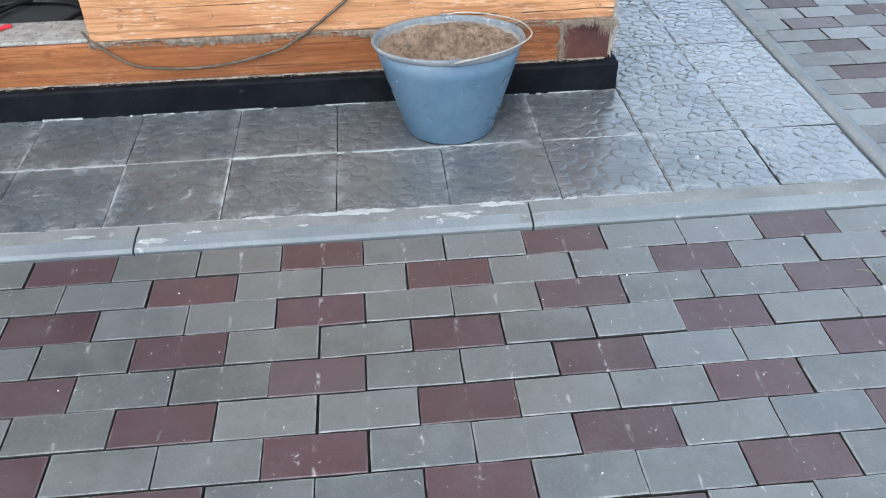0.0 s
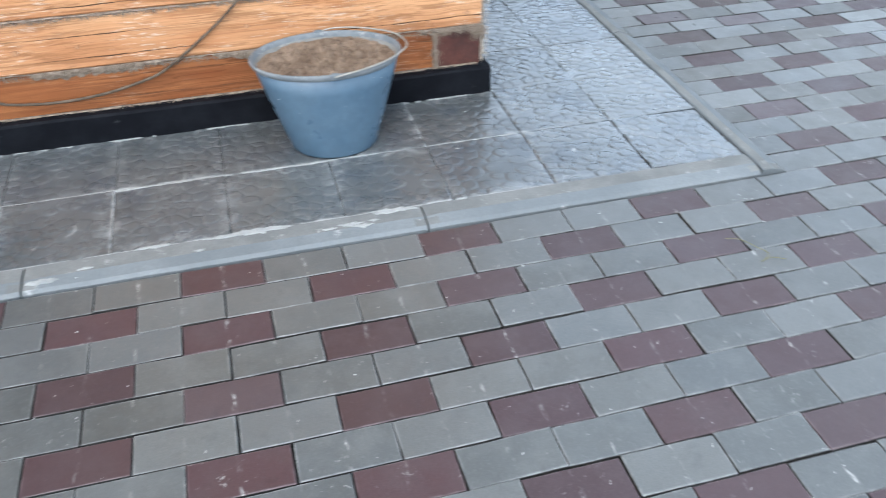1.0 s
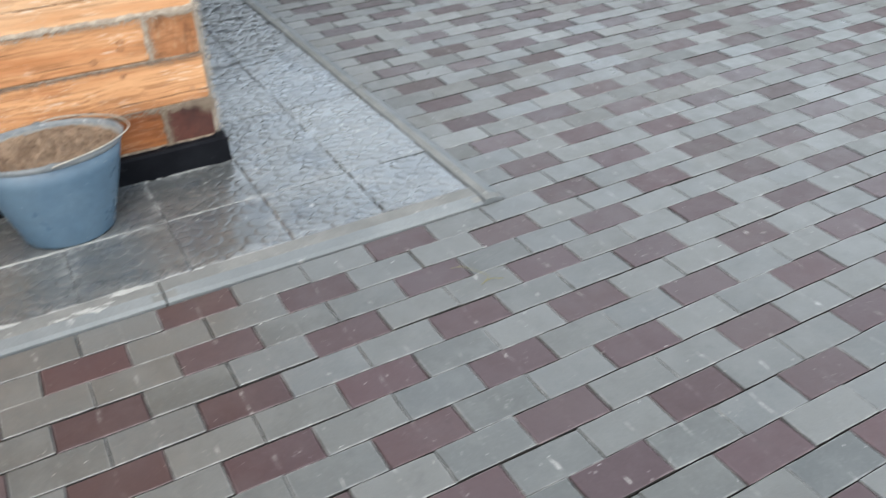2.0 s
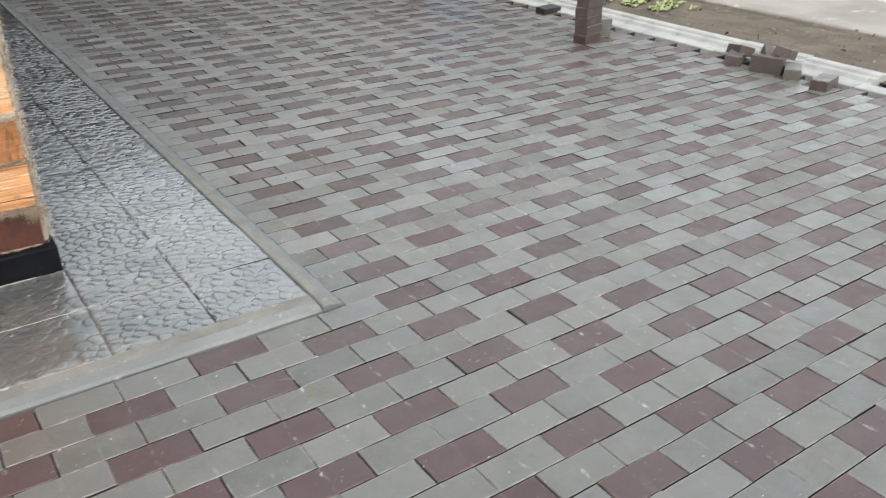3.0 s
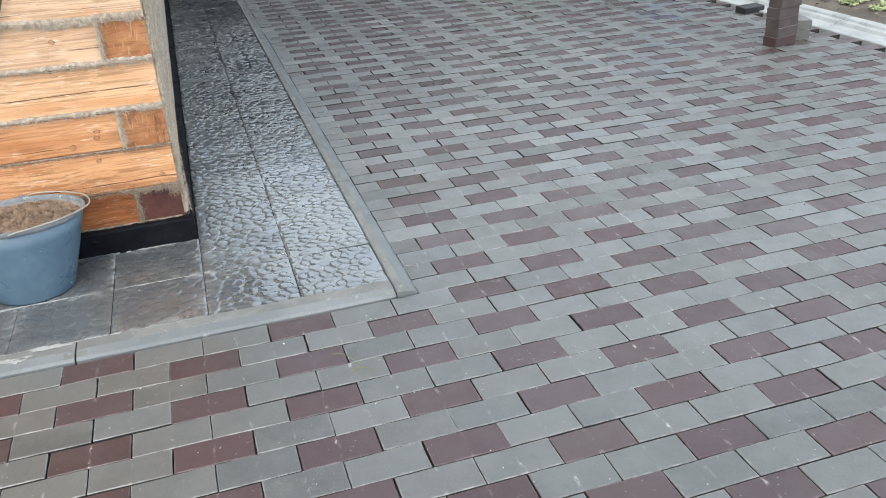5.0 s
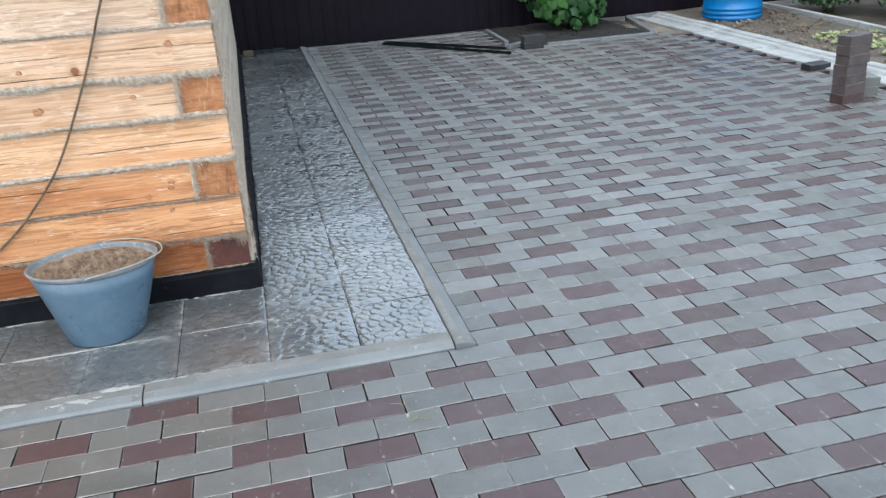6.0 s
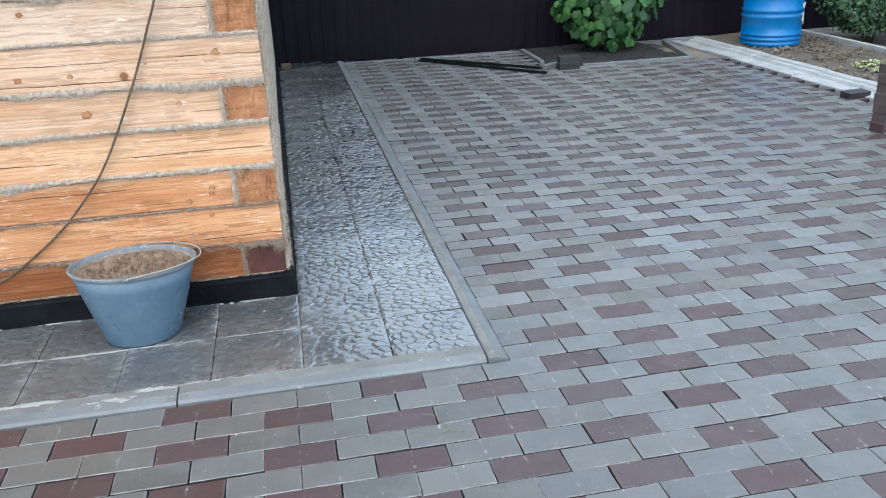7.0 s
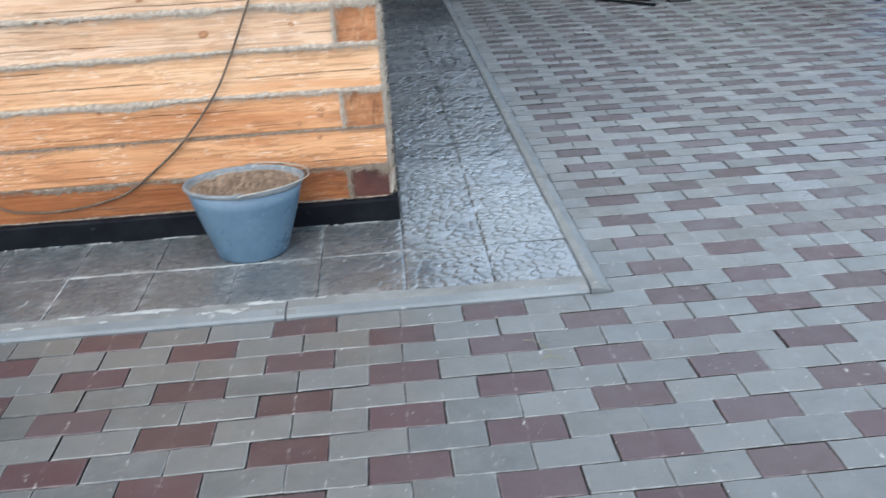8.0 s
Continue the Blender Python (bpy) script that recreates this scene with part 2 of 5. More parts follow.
def tile_mat(name="tile_concrete", coat=1.0, gloss=0.09, lo=0.2, hi=0.38, dark=0.6):
    """Cast concrete with a smooth glazed skin, stained, limed along its edges."""
    m = Mat(name, 0.3, spec=0.35)
    m.b.inputs["Coat Weight"].default_value, m.b.inputs["Coat Roughness"].default_value, m.b.inputs["Coat IOR"].default_value = coat, gloss, 2.2
    r = m.rand()
    o = m.vadd(m.coord("Object"), m.spread(r, 4.0))
    w = m.coord("World")
    col = m.mix(m.math("MULTIPLY", r, 0.8), tuple(c * dark for c in (0.088, 0.096, 0.100)), tuple(c * dark for c in (0.125, 0.131, 0.128)))
    col = m.mix(m.ramp(m.noise(w, 4.5, 4, 0.6), 0.4, 0.7, 0.0, 0.5), col, (0.13, 0.132, 0.126))
    col = m.mix(m.ramp(m.noise(o, 7.0, 3), 0.48, 0.68, 0.0, 0.75), col, (0.045, 0.055, 0.068))
    col = m.mix(m.ramp(m.math("FRACT", m.math("MULTIPLY", r, 9.3)), 0.55, 1.0, 0.0, 0.5), col, (0.110, 0.112, 0.104))
    m.put(m.b.inputs["Coat Roughness"], m.ramp(m.math("FRACT", m.math("MULTIPLY", r, 5.7)), 0.0, 1.0, gloss * 0.7, gloss * 2.0))
    # dust towards -x; its grey also paints over the house wall's brown reflection
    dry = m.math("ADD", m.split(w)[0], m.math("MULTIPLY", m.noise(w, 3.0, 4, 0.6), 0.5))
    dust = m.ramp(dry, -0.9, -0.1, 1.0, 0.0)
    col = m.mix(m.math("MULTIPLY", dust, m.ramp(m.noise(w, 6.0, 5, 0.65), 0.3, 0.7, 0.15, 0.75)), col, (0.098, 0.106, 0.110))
    e = m.split(m.coord("Object"))
    rim = m.ramp(m.math("MAXIMUM", m.math("MULTIPLY", m.math("ABSOLUTE", e[0]), 0.85), m.math("ABSOLUTE", e[1])), 0.085, 0.146)
    smear = m.math("MULTIPLY", rim, m.ramp(m.noise(w, 20.0, 6, 0.75, 0.8), 0.46, 0.60))
    smear = m.math("MULTIPLY", smear, m.ramp(m.noise(w, 2.6, 1), 0.30, 0.52))
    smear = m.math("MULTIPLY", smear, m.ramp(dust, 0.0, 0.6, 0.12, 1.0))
    col = m.mix(m.math("MULTIPLY", smear, 0.36), col, (0.40, 0.405, 0.395))
    hem = m.ramp(m.math("ABSOLUTE", e[1]), 0.139, 0.1465)
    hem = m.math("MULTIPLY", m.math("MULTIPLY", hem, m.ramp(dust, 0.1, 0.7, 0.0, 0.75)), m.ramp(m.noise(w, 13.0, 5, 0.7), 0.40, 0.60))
    col = m.mix(hem, col, (0.40, 0.405, 0.395))
    # pale rings along the pebble edges, broken up by noise
    pale_rim = m.t.nodes.new("ShaderNodeAttribute")
    pale_rim.attribute_name = "pale_rim"
    ring = m.math("MULTIPLY", pale_rim.outputs["Fac"], m.math("MULTIPLY", m.ramp(m.noise(w, 6.0, 4, 0.65), 0.50, 0.74, 0.04, 0.55), m.ramp(m.noise(w, 38.0, 3, 0.6), 0.40, 0.62)))
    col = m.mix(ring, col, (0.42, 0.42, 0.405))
    lime = m.ramp(m.noise(w, 19.0, 5, 0.68, 0.8), 0.6, 0.74)
    edge = m.ramp(m.noise(w, 5.0, 2), 0.48, 0.62)
    col = m.mix(m.math("MULTIPLY", m.math("MULTIPLY", lime, edge), 0.6), col, (0.42, 0.42, 0.40))
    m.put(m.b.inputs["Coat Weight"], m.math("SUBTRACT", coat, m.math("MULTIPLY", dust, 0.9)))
    rough = m.ramp(m.noise(w, 11.0, 4), 0.3, 0.7, lo, hi)
    return m.done(col, rough, m.noise(w, 260.0, 3, 0.7), 0.0005, 0.4)


GREY_PAVER = paver_mat("grey_paver", (0.050, 0.053, 0.051), (0.104, 0.106, 0.100), (0.145, 0.147, 0.140), sheen=0.21)
RED_PAVER = paver_mat("red_paver", (0.044, 0.0205, 0.0235), (0.068, 0.034, 0.037), (0.080, 0.058, 0.059), 0.4, 0.28, 0.10)
DUSTY_BLOCK = paver_mat("dusty_red_block", (0.052, 0.041, 0.045), (0.080, 0.064, 0.067), (0.130, 0.110, 0.112), 0.3, 0.0, 0.0)
DARK_BLOCK = paver_mat("dark_grey_block", (0.014, 0.015, 0.017), (0.024, 0.025, 0.028), (0.046, 0.047, 0.05), 0.25, 0.0, 0.0)
BED_SOIL = plain_mat("damp_soil", (0.010, 0.009, 0.0085), (0.022, 0.019, 0.017), 3, 0.95, 60, 0.012, spots=((0.11, 0.095, 0.075), 0.62, 0.5))
JOINT = plain_mat("joint_sand", (0.024, 0.023, 0.021), (0.058, 0.053, 0.046), 6, 0.95, 300)
# grime on block sides, darkened further to carry the shade inside the joints
GRIME_SHADE = plain_mat("joint_grime_and_shade", (0.015, 0.0145, 0.0135), (0.034, 0.031, 0.027), 12, 0.95, 300)
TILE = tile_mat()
DARK_TILE = plain_mat("dark_cast_tile", (0.018, 0.027, 0.029), (0.03, 0.042, 0.044), 8, 0.3, 160, 0.0006, spots=((0.10, 0.11, 0.11), 0.66, 0.5))
KERB = plain_mat("kerb_concrete", (0.130, 0.142, 0.147), (0.175, 0.187, 0.19), 5, 0.46, 160, 0.0006, spots=((0.42, 0.42, 0.40), 0.64, 0.6))
# upward faces: mortar dust plus the facets' light difference put into colour
KERB_TOP = plain_mat("kerb_concrete_top", (0.142, 0.144, 0.138), (0.200, 0.200, 0.190), 9, 0.85, 160, 0.0012, spots=((0.36, 0.36, 0.34), 0.60, 0.6))
LIME = plain_mat("mortar_crust", (0.30, 0.305, 0.295), (0.38, 0.38, 0.36), 30, 0.85, 200, 0.002)
GUTTER = plain_mat("gutter_concrete", (0.27, 0.285, 0.285), (0.37, 0.38, 0.375), 5, 0.75, 120, 0.0012, spots=((0.19, 0.19, 0.18), 0.58, 0.6))
SOIL = plain_mat("soil", (0.075, 0.062, 0.048), (0.13, 0.108, 0.082), 3, 0.95, 60, 0.012, spots=((0.2, 0.17, 0.12), 0.6, 0.6))
SAND = plain_mat("sand", (0.17, 0.115, 0.075), (0.30, 0.215, 0.148), 24, 0.95, 130, 0.02, spots=((0.10, 0.062, 0.037), 0.54, 0.7))
SAND_BED = plain_mat("grey_bedding_sand", (0.15, 0.125, 0.095), (0.21, 0.178, 0.138), 8, 0.95, 150, 0.006)
# pale spots: lime patches that also stand for sun dapples painted on
SLAB = plain_mat("old_concrete", (0.20, 0.19, 0.175), (0.32, 0.305, 0.285), 1.2, 0.85, 80, 0.002, spots=((0.52, 0.50, 0.46), 0.58, 0.8))
PLINTH = plain_mat("bitumen_black", (0.0055, 0.006, 0.0082), (0.0105, 0.0115, 0.0145), 11, 0.62, 60, 0.003, spots=((0.045, 0.047, 0.05), 0.64, 0.6), spec=0.06)
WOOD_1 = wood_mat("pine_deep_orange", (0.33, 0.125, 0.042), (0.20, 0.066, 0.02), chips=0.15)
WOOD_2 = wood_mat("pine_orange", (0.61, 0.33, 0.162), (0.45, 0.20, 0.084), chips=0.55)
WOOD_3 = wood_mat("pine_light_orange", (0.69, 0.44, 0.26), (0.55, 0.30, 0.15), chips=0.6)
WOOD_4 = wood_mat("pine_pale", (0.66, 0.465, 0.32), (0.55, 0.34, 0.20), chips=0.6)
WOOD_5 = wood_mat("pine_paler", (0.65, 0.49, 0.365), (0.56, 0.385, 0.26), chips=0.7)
WOOD_SIDE = wood_mat("pine_weathered", (0.50, 0.40, 0.29), (0.38, 0.28, 0.19), along="y", grey=0.8)


def end_mat(name, a, b, split):
    """Sawn end grain: bent growth rings, torn fibres and upright splits."""
    m = Mat(name, 0.75, spec=0.3)
    c = m.vadd(m.coord("Object"), m.spread(m.rand(), 6.0))
    col = m.mix(m.ramp(m.noise(c, 11.0, 4, 0.65), 0.34, 0.66), a, b)
    rings = m.noise(m.scale(c, (9, 9, 75)), 1.0, 3, 0.6, 1.2)
    col = m.mix(m.ramp(rings, 0.45, 0.6, 0.0, 0.5), col, tuple(q * 0.55 for q in a))
    torn = m.noise(m.scale(c, (120, 120, 22)), 1.0, 4, 0.7)
    col = m.mix(m.ramp(torn, 0.55, 0.68, 0.0, 0.5), col, (0.52, 0.36, 0.22))
    cut = m.ramp(m.noise(m.scale(c, (34, 34, 5)), 1.0, 3, 0.6), 0.60, 0.64)
    col = m.mix(m.math("MULTIPLY", cut, 0.4), col, split)
    return m.done(col, 0.75, m.math("SUBTRACT", m.math("ADD", torn, rings), cut), 0.005, 0.7)


END_GRAIN = end_mat("pine_end_grain", (0.30, 0.125, 0.052), (0.43, 0.20, 0.092), (0.09, 0.04, 0.02))
END_DARK = plain_mat("pine_end_dark", (0.048, 0.015, 0.011), (0.112, 0.034, 0.021), 9, 0.7, 70, 0.003, spots=((0.05, 0.02, 0.014), 0.58, 0.6))
TOW = plain_mat("tow_fibre", (0.31, 0.255, 0.20), (0.52, 0.445, 0.36), 60, 0.95, 330, 0.006, spots=((0.56, 0.49, 0.41), 0.55, 0.7))
TOW_BROWN = plain_mat("brown_tow", (0.15, 0.11, 0.078), (0.34, 0.27, 0.205), 55, 0.95, 330, 0.006, spots=((0.50, 0.43, 0.35), 0.60, 0.6))
SAWN = plain_mat("sawn_grey_wood", (0.275, 0.245, 0.215), (0.41, 0.375, 0.335), 26, 0.9, 120, 0.004, spots=((0.14, 0.115, 0.09), 0.55, 0.8))
FENCE = plain_mat("brown_steel_sheet", (0.0055, 0.0035, 0.0075), (0.008, 0.0055, 0.0105), 2, 0.5, 30, 0.0002, spots=((0.11, 0.10, 0.10), 0.74, 0.4), spec=0.12)
BLACK = plain_mat("black_paint", (0.007, 0.007, 0.008), (0.012, 0.022, 0.023), 12, 0.7, 90, 0.0005, spec=0.1)
CABLE = plain_mat("grey_cable", (0.085, 0.064, 0.046), (0.165, 0.125, 0.092), 30, 0.8, 200, 0.0006, spec=0.15)
RUBBER = plain_mat("black_rubber", (0.010, 0.010, 0.011), (0.02, 0.02, 0.02), 30, 0.55, 150, 0.0003)
BUCKET = plain_mat("blue_grey_plastic", (0.068, 0.116, 0.168), (0.088, 0.138, 0.188), 7, 0.36, 40, 0.0003, spots=((0.45, 0.47, 0.47), 0.7, 0.6))
BUCKET_RIM = plain_mat("dusty_plastic", (0.135, 0.152, 0.166), (0.20, 0.212, 0.218), 26, 0.7, 90, 0.0015, spots=((0.44, 0.44, 0.42), 0.60, 0.6))
BUCKET_IN = plain_mat("mortar_coated_plastic", (0.16, 0.16, 0.15), (0.235, 0.228, 0.21), 16, 0.8, 90, 0.001, spots=((0.42, 0.41, 0.38), 0.6, 0.6))
WIRE = plain_mat("bail_wire", (0.36, 0.34, 0.30), (0.46, 0.43, 0.37), 30, 0.5, 100, 0.0003, metal=0.5)
BARREL = plain_mat("blue_barrel", (0.006, 0.13, 0.36), (0.008, 0.155, 0.41), 3, 0.38, 40, 0.0003, spots=((0.55, 0.62, 0.7), 0.76, 0.7))
RED = plain_mat("red_plastic", (0.55, 0.02, 0.03), (0.65, 0.03, 0.04), 20, 0.4, 80, 0.0002)
STEEL = plain_mat("steel", (0.5, 0.5, 0.5), (0.62, 0.62, 0.62), 20, 0.35, 80, 0.0002, metal=0.9)
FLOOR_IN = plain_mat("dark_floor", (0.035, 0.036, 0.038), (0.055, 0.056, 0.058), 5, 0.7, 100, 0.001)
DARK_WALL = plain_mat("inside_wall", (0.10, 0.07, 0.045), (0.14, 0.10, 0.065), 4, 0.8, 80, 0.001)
ROOF = plain_mat("roof_sheet", (0.05, 0.03, 0.028), (0.07, 0.042, 0.038), 3, 0.5, 50, 0.0005)
SOFFIT = plain_mat("soffit_boards", (0.34, 0.22, 0.12), (0.42, 0.28, 0.16), 4, 0.7, 60, 0.001)
STEM = plain_mat("green_stem", (0.10, 0.10, 0.04), (0.16, 0.13, 0.06), 20, 0.8, 90, 0.001)
TWIG = plain_mat("dry_stalk", (0.15, 0.14, 0.07), (0.22, 0.20, 0.10), 40, 0.8, 200, 0.0005)
WHITE = plain_mat("white_speck", (0.50, 0.50, 0.47), (0.62, 0.62, 0.59), 30, 0.8, 200, 0.0003)
BLUE_TUB = plain_mat("deep_blue_plastic", (0.012, 0.06, 0.42), (0.016, 0.075, 0.48), 6, 0.4, 50, 0.0003)
LIME_TUB = plain_mat("yellow_green_plastic", (0.42, 0.55, 0.05), (0.5, 0.62, 0.08), 6, 0.4, 50, 0.0003)
BAG = plain_mat("white_sacking", (0.62, 0.62, 0.6), (0.74, 0.74, 0.72), 16, 0.8, 160, 0.003)


def leaf_mat(name, a, b):
    m = Mat(name, 0.5, spec=0.4)
    r = m.rand()
    col = m.mix(r, a, b)
    o = m.vadd(m.coord("Object"), m.spread(r, 3.0))
    col = m.mix(m.ramp(m.noise(o, 40.0, 3), 0.35, 0.7, 0.0, 0.4), col, tuple(x * 0.6 for x in a))
    m.b.inputs["Transmission Weight"].default_value = 0.0
    m.b.inputs["Subsurface Weight"].default_value = 0.0
    return m.done(col, 0.45, m.noise(o, 90.0, 3), 0.002, 0.4)


LEAF = leaf_mat("vine_leaf", (0.015, 0.056, 0.016), (0.066, 0.168, 0.040))
SHRUB = leaf_mat("shrub_leaf", (0.022, 0.060, 0.026), (0.060, 0.125, 0.05))
LITTER = leaf_mat("pale_litter", (0.24, 0.29, 0.12), (0.38, 0.41, 0.21))
DRY = leaf_mat("dry_litter", (0.10, 0.078, 0.05), (0.19, 0.15, 0.098))

# ---------------------------------------------------------------- building helpers
rng = random.Random(7)


def link(name, mesh, parent=None, label="", at=None):
    ob = new(name, mesh)
    if parent is not None:
        ob.parent = parent
    if label:
        ob["label"] = label
    if at is not None:
        ob.matrix_basis = at
    return ob


def finish(bm, name, material, smooth=False):
    me = bpy.data.meshes.new(name)
    bm.normal_update()
    bm.to_mesh(me)
    bm.free()
    for mat in material if isinstance(material, (list, tuple)) else (material,):
        me.materials.append(mat)
    if smooth:
        me.polygons.foreach_set("use_smooth", [True] * len(me.polygons))
    return me


def part(name, bm, material, parent, label="", smooth=False, at=None):
    return link(name, finish(bm, name, material, smooth), parent, label, at)


def thing(name, label, category, group="", kind="", at=(0, 0, 0), turn=0.0):
    """An Empty at the base of a thing, that carries its parts."""
    ob = new(name)
    ob.matrix_basis = pose(*at, 0, 0, turn)
    return tagged(ob, label, category, group, kind)


def solid(name, bm, material, label, category, group="", kind="", smooth=False, at=None):
    """A thing that is one mesh."""
    return tagged(link(name, finish(bm, name, material, smooth), at=at), label, category, group, kind)


def box(bm, x0, x1, y0, y1, z0, z1, bevel=0.0, seg=1, m=None):
    r = bmesh.ops.create_cube(bm, size=1.0)
    v = r["verts"]
    bmesh.ops.scale(bm, vec=(x1 - x0, y1 - y0, z1 - z0), verts=v)
    bmesh.ops.translate(bm, vec=((x0 + x1) / 2, (y0 + y1) / 2, (z0 + z1) / 2), verts=v)
    if bevel:
        e = list({e for q in v for e in q.link_edges})
        r = bmesh.ops.bevel(bm, geom=e, offset=bevel, segments=seg, affect="EDGES", profile=0.5)
        v = list({q for f in r["faces"] for q in f.verts} | {q for q in v if q.is_valid})
    if m is not None:
        bmesh.ops.transform(bm, matrix=m, verts=v)
    return v


def tube(bm, pts, r, sides=8, closed_ends=True):
    """A round tube along points."""
    rings = []
    pts = [Vector(p) for p in pts]
    side = None
    for i, p in enumerate(pts):
        d = (pts[min(i + 1, len(pts) - 1)] - pts[max(i - 1, 0)]).normalized()
        if side is None:
            side = d.orthogonal().normalized()
        side = (side - d * side.dot(d)).normalized()
        up = d.cross(side)
        rr = r[i] if isinstance(r, (list, tuple)) else r
        rings.append([bm.verts.new(p + (side * math.cos(a) + up * math.sin(a)) * rr) for a in (2 * math.pi * k / sides for k in range(sides))])
    for a, b in zip(rings, rings[1:]):
        for k in range(sides):
            bm.faces.new((a[k], a[(k + 1) % sides], b[(k + 1) % sides], b[k]))
    if closed_ends:
        bm.faces.new(rings[0][::-1])
        bm.faces.new(rings[-1])


def smooth_line(pts, n=8):
    """Catmull-Rom points through pts."""
    p = [Vector(q) for q in pts]
    p = [p[0] * 2 - p[1], *p, p[-1] * 2 - p[-2]]
    out = []
    for a, b, c, d in zip(p, p[1:], p[2:], p[3:]):
        for i in range(n):
            t = i / n
            out.append(0.5 * ((2 * b) + (c - a) * t + (2 * a - 5 * b + 4 * c - d) * t * t + (3 * b - a - 3 * c + d) * t ** 3))
    return [*out, p[-2]]


def lathe(bm, profile, sides=48, sx=1.0, sy=1.0):
    """Turns a profile of (radius, z) round z; open at both ends."""
    rings = [[bm.verts.new((r * sx * math.cos(a), r * sy * math.sin(a), z)) for a in (2 * math.pi * k / sides for k in range(sides))] for r, z in profile]
    for a, b in zip(rings, rings[1:]):
        for k in range(sides):
            bm.faces.new((a[k], a[(k + 1) % sides], b[(k + 1) % sides], b[k]))
    return rings


def sheet(bm, x0, x1, y0, y1, nx, ny, z):
    """A grid of faces; z is a function of x and y."""
    v = [[bm.verts.new((x0 + (x1 - x0) * i / nx, y0 + (y1 - y0) * j / ny, z(x0 + (x1 - x0) * i / nx, y0 + (y1 - y0) * j / ny))) for i in range(nx + 1)] for j in range(ny + 1)]
    for j in range(ny):
        for i in range(nx):
            bm.faces.new((v[j][i], v[j][i + 1], v[j + 1][i + 1], v[j + 1][i]))
    return v


# ---------------------------------------------------------------- plan
KERB_X, KERB_Y = -0.102, 0.008          # outer corner of the apron's kerb
KW = 0.072                              # width of the kerb stones
TP = 0.2985                             # pitch of the apron tiles
TX, TY = KERB_X - KW, KERB_Y + 0.094    # where the tiles begin
PX, PY = -0.775, 0.690                  # plinth faces
WX, WY = -0.803, 0.728                  # wall faces
FENCE_Y = 6.58
GUT = 3.50                              # inner edge of the gutter
DOOR_X = -2.372

# ---------------------------------------------------------------- ground
bm = bmesh.new()
sheet(bm, -400, 400, -400, 400, 8, 8, lambda x, y: -0.075)
solid("ground", bm, SOIL, "bare brown earth that reaches to the horizon", "ground", kind="structure")

bm = bmesh.new()
sheet(bm, 3.80, 5.16, -3.0, FENCE_Y + 0.3, 34, 120, lambda x, y: -0.012 + 0.014 * noise.noise((x * 3, y * 3, 0)) + 0.008 * noise.noise((x * 11, y * 11, 3)))
solid("garden_bed_soil", bm, SOIL, "trodden brown garden soil beside the concrete gutter", "soil", kind="structure", smooth=True)

bm = bmesh.new()
sheet(bm, 3.60, 3.82, -3.0, 0.40, 6, 60, lambda x, y: -0.010 + 0.012 * noise.noise((x * 5, y * 5, 0)))
solid("verge_soil", bm, SOIL, "trodden brown soil past the end of the gutter", "soil", kind="structure", smooth=True)
bm = bmesh.new()
sheet(bm, 1.74, 3.20, 5.20, FENCE_Y, 30, 24, lambda x, y: -0.012 + 0.03 * max(0, noise.noise((x * 3, y * 3, 7))) + 0.012 * noise.noise((x * 14, y * 14, 3)))
solid("planting_bed_soil", bm, BED_SOIL, "dark damp soil in the planting bed by the fence", "soil", kind="structure", smooth=True)

bm = bmesh.new()
sheet(bm, 3.16, GUT + 0.02, 5.0, 6.36, 10, 24, lambda x, y: -0.016 + 0.012 * noise.noise((x * 6, y * 6, 2)))
solid("sand_bed", bm, SAND_BED, "strip of bare bedding sand not yet paved", "sand", kind="structure", smooth=True)

bm = bmesh.new()
box(bm, 4.88, 11.0, -4.0, 3.0, -0.07, 0.02, 0.012)
solid("concrete_path", bm, SLAB, "worn pale concrete path with lime patches and painted-in sun dapples", "path", kind="structure")

# ---------------------------------------------------------------- fence
fence = thing("fence", "dark brown profiled steel sheet fence", "fence", kind="structure", at=(0, FENCE_Y, 0))
RIB, DEEP = 0.133, 0.003
for k in range(7):
    bm = bmesh.new()
    x0 = -5.0 + k * 2.0
    prof = []
    n = round(2.0 / RIB)
    for i in range(n):
        a = x0 + 2.0 * i / n
        s = 2.0 / n
        prof += [(a, 0), (a + s * 0.30, 0), (a + s * 0.42, -DEEP), (a + s * 0.88, -DEEP)]
    prof.append((x0 + 2.0, 0))
    prof = [(x, y + (0.003 if k % 2 else 0)) for x, y in prof]
    prof = prof + [(x, y + 0.0012) for x, y in reversed(prof)]
    lo = [bm.verts.new((x, y, -0.02)) for x, y in prof]
    hi = [bm.verts.new((x, y, 1.95)) for x, y in prof]
    for i in range(len(prof)):
        j = (i + 1) % len(prof)
        bm.faces.new((lo[i], lo[j], hi[j], hi[i]))
    part("fence_sheet", bm, FENCE, fence)
for z in (0.35, 1.55):
    bm = bmesh.new()
    box(bm, -5.0, 9.0, 0.012, 0.052, z, z + 0.04, 0.003)
    part("rail", bm, FENCE, fence)
for i in range(6):
    bm = bmesh.new()
    box(bm, -4.9 + i * 2.7, -4.84 + i * 2.7, 0.054, 0.114, -0.07, 2.0, 0.004)
    part("post", bm, FENCE, fence)

# ---------------------------------------------------------------- house of squared logs
house = thing("log_house", "unfinished house of squared pine logs with grey tow seams", "house", at=(WX, WY, 0))
H = Matrix.Translation((WX, WY, 0)).inverted()
COURSES = [0.104, 0.240, 0.396, 0.540, 0.706, 0.856, 1.020, 1.172]
while COURSES[-1] < 2.9:
    COURSES.append(COURSES[-1] + 0.155)
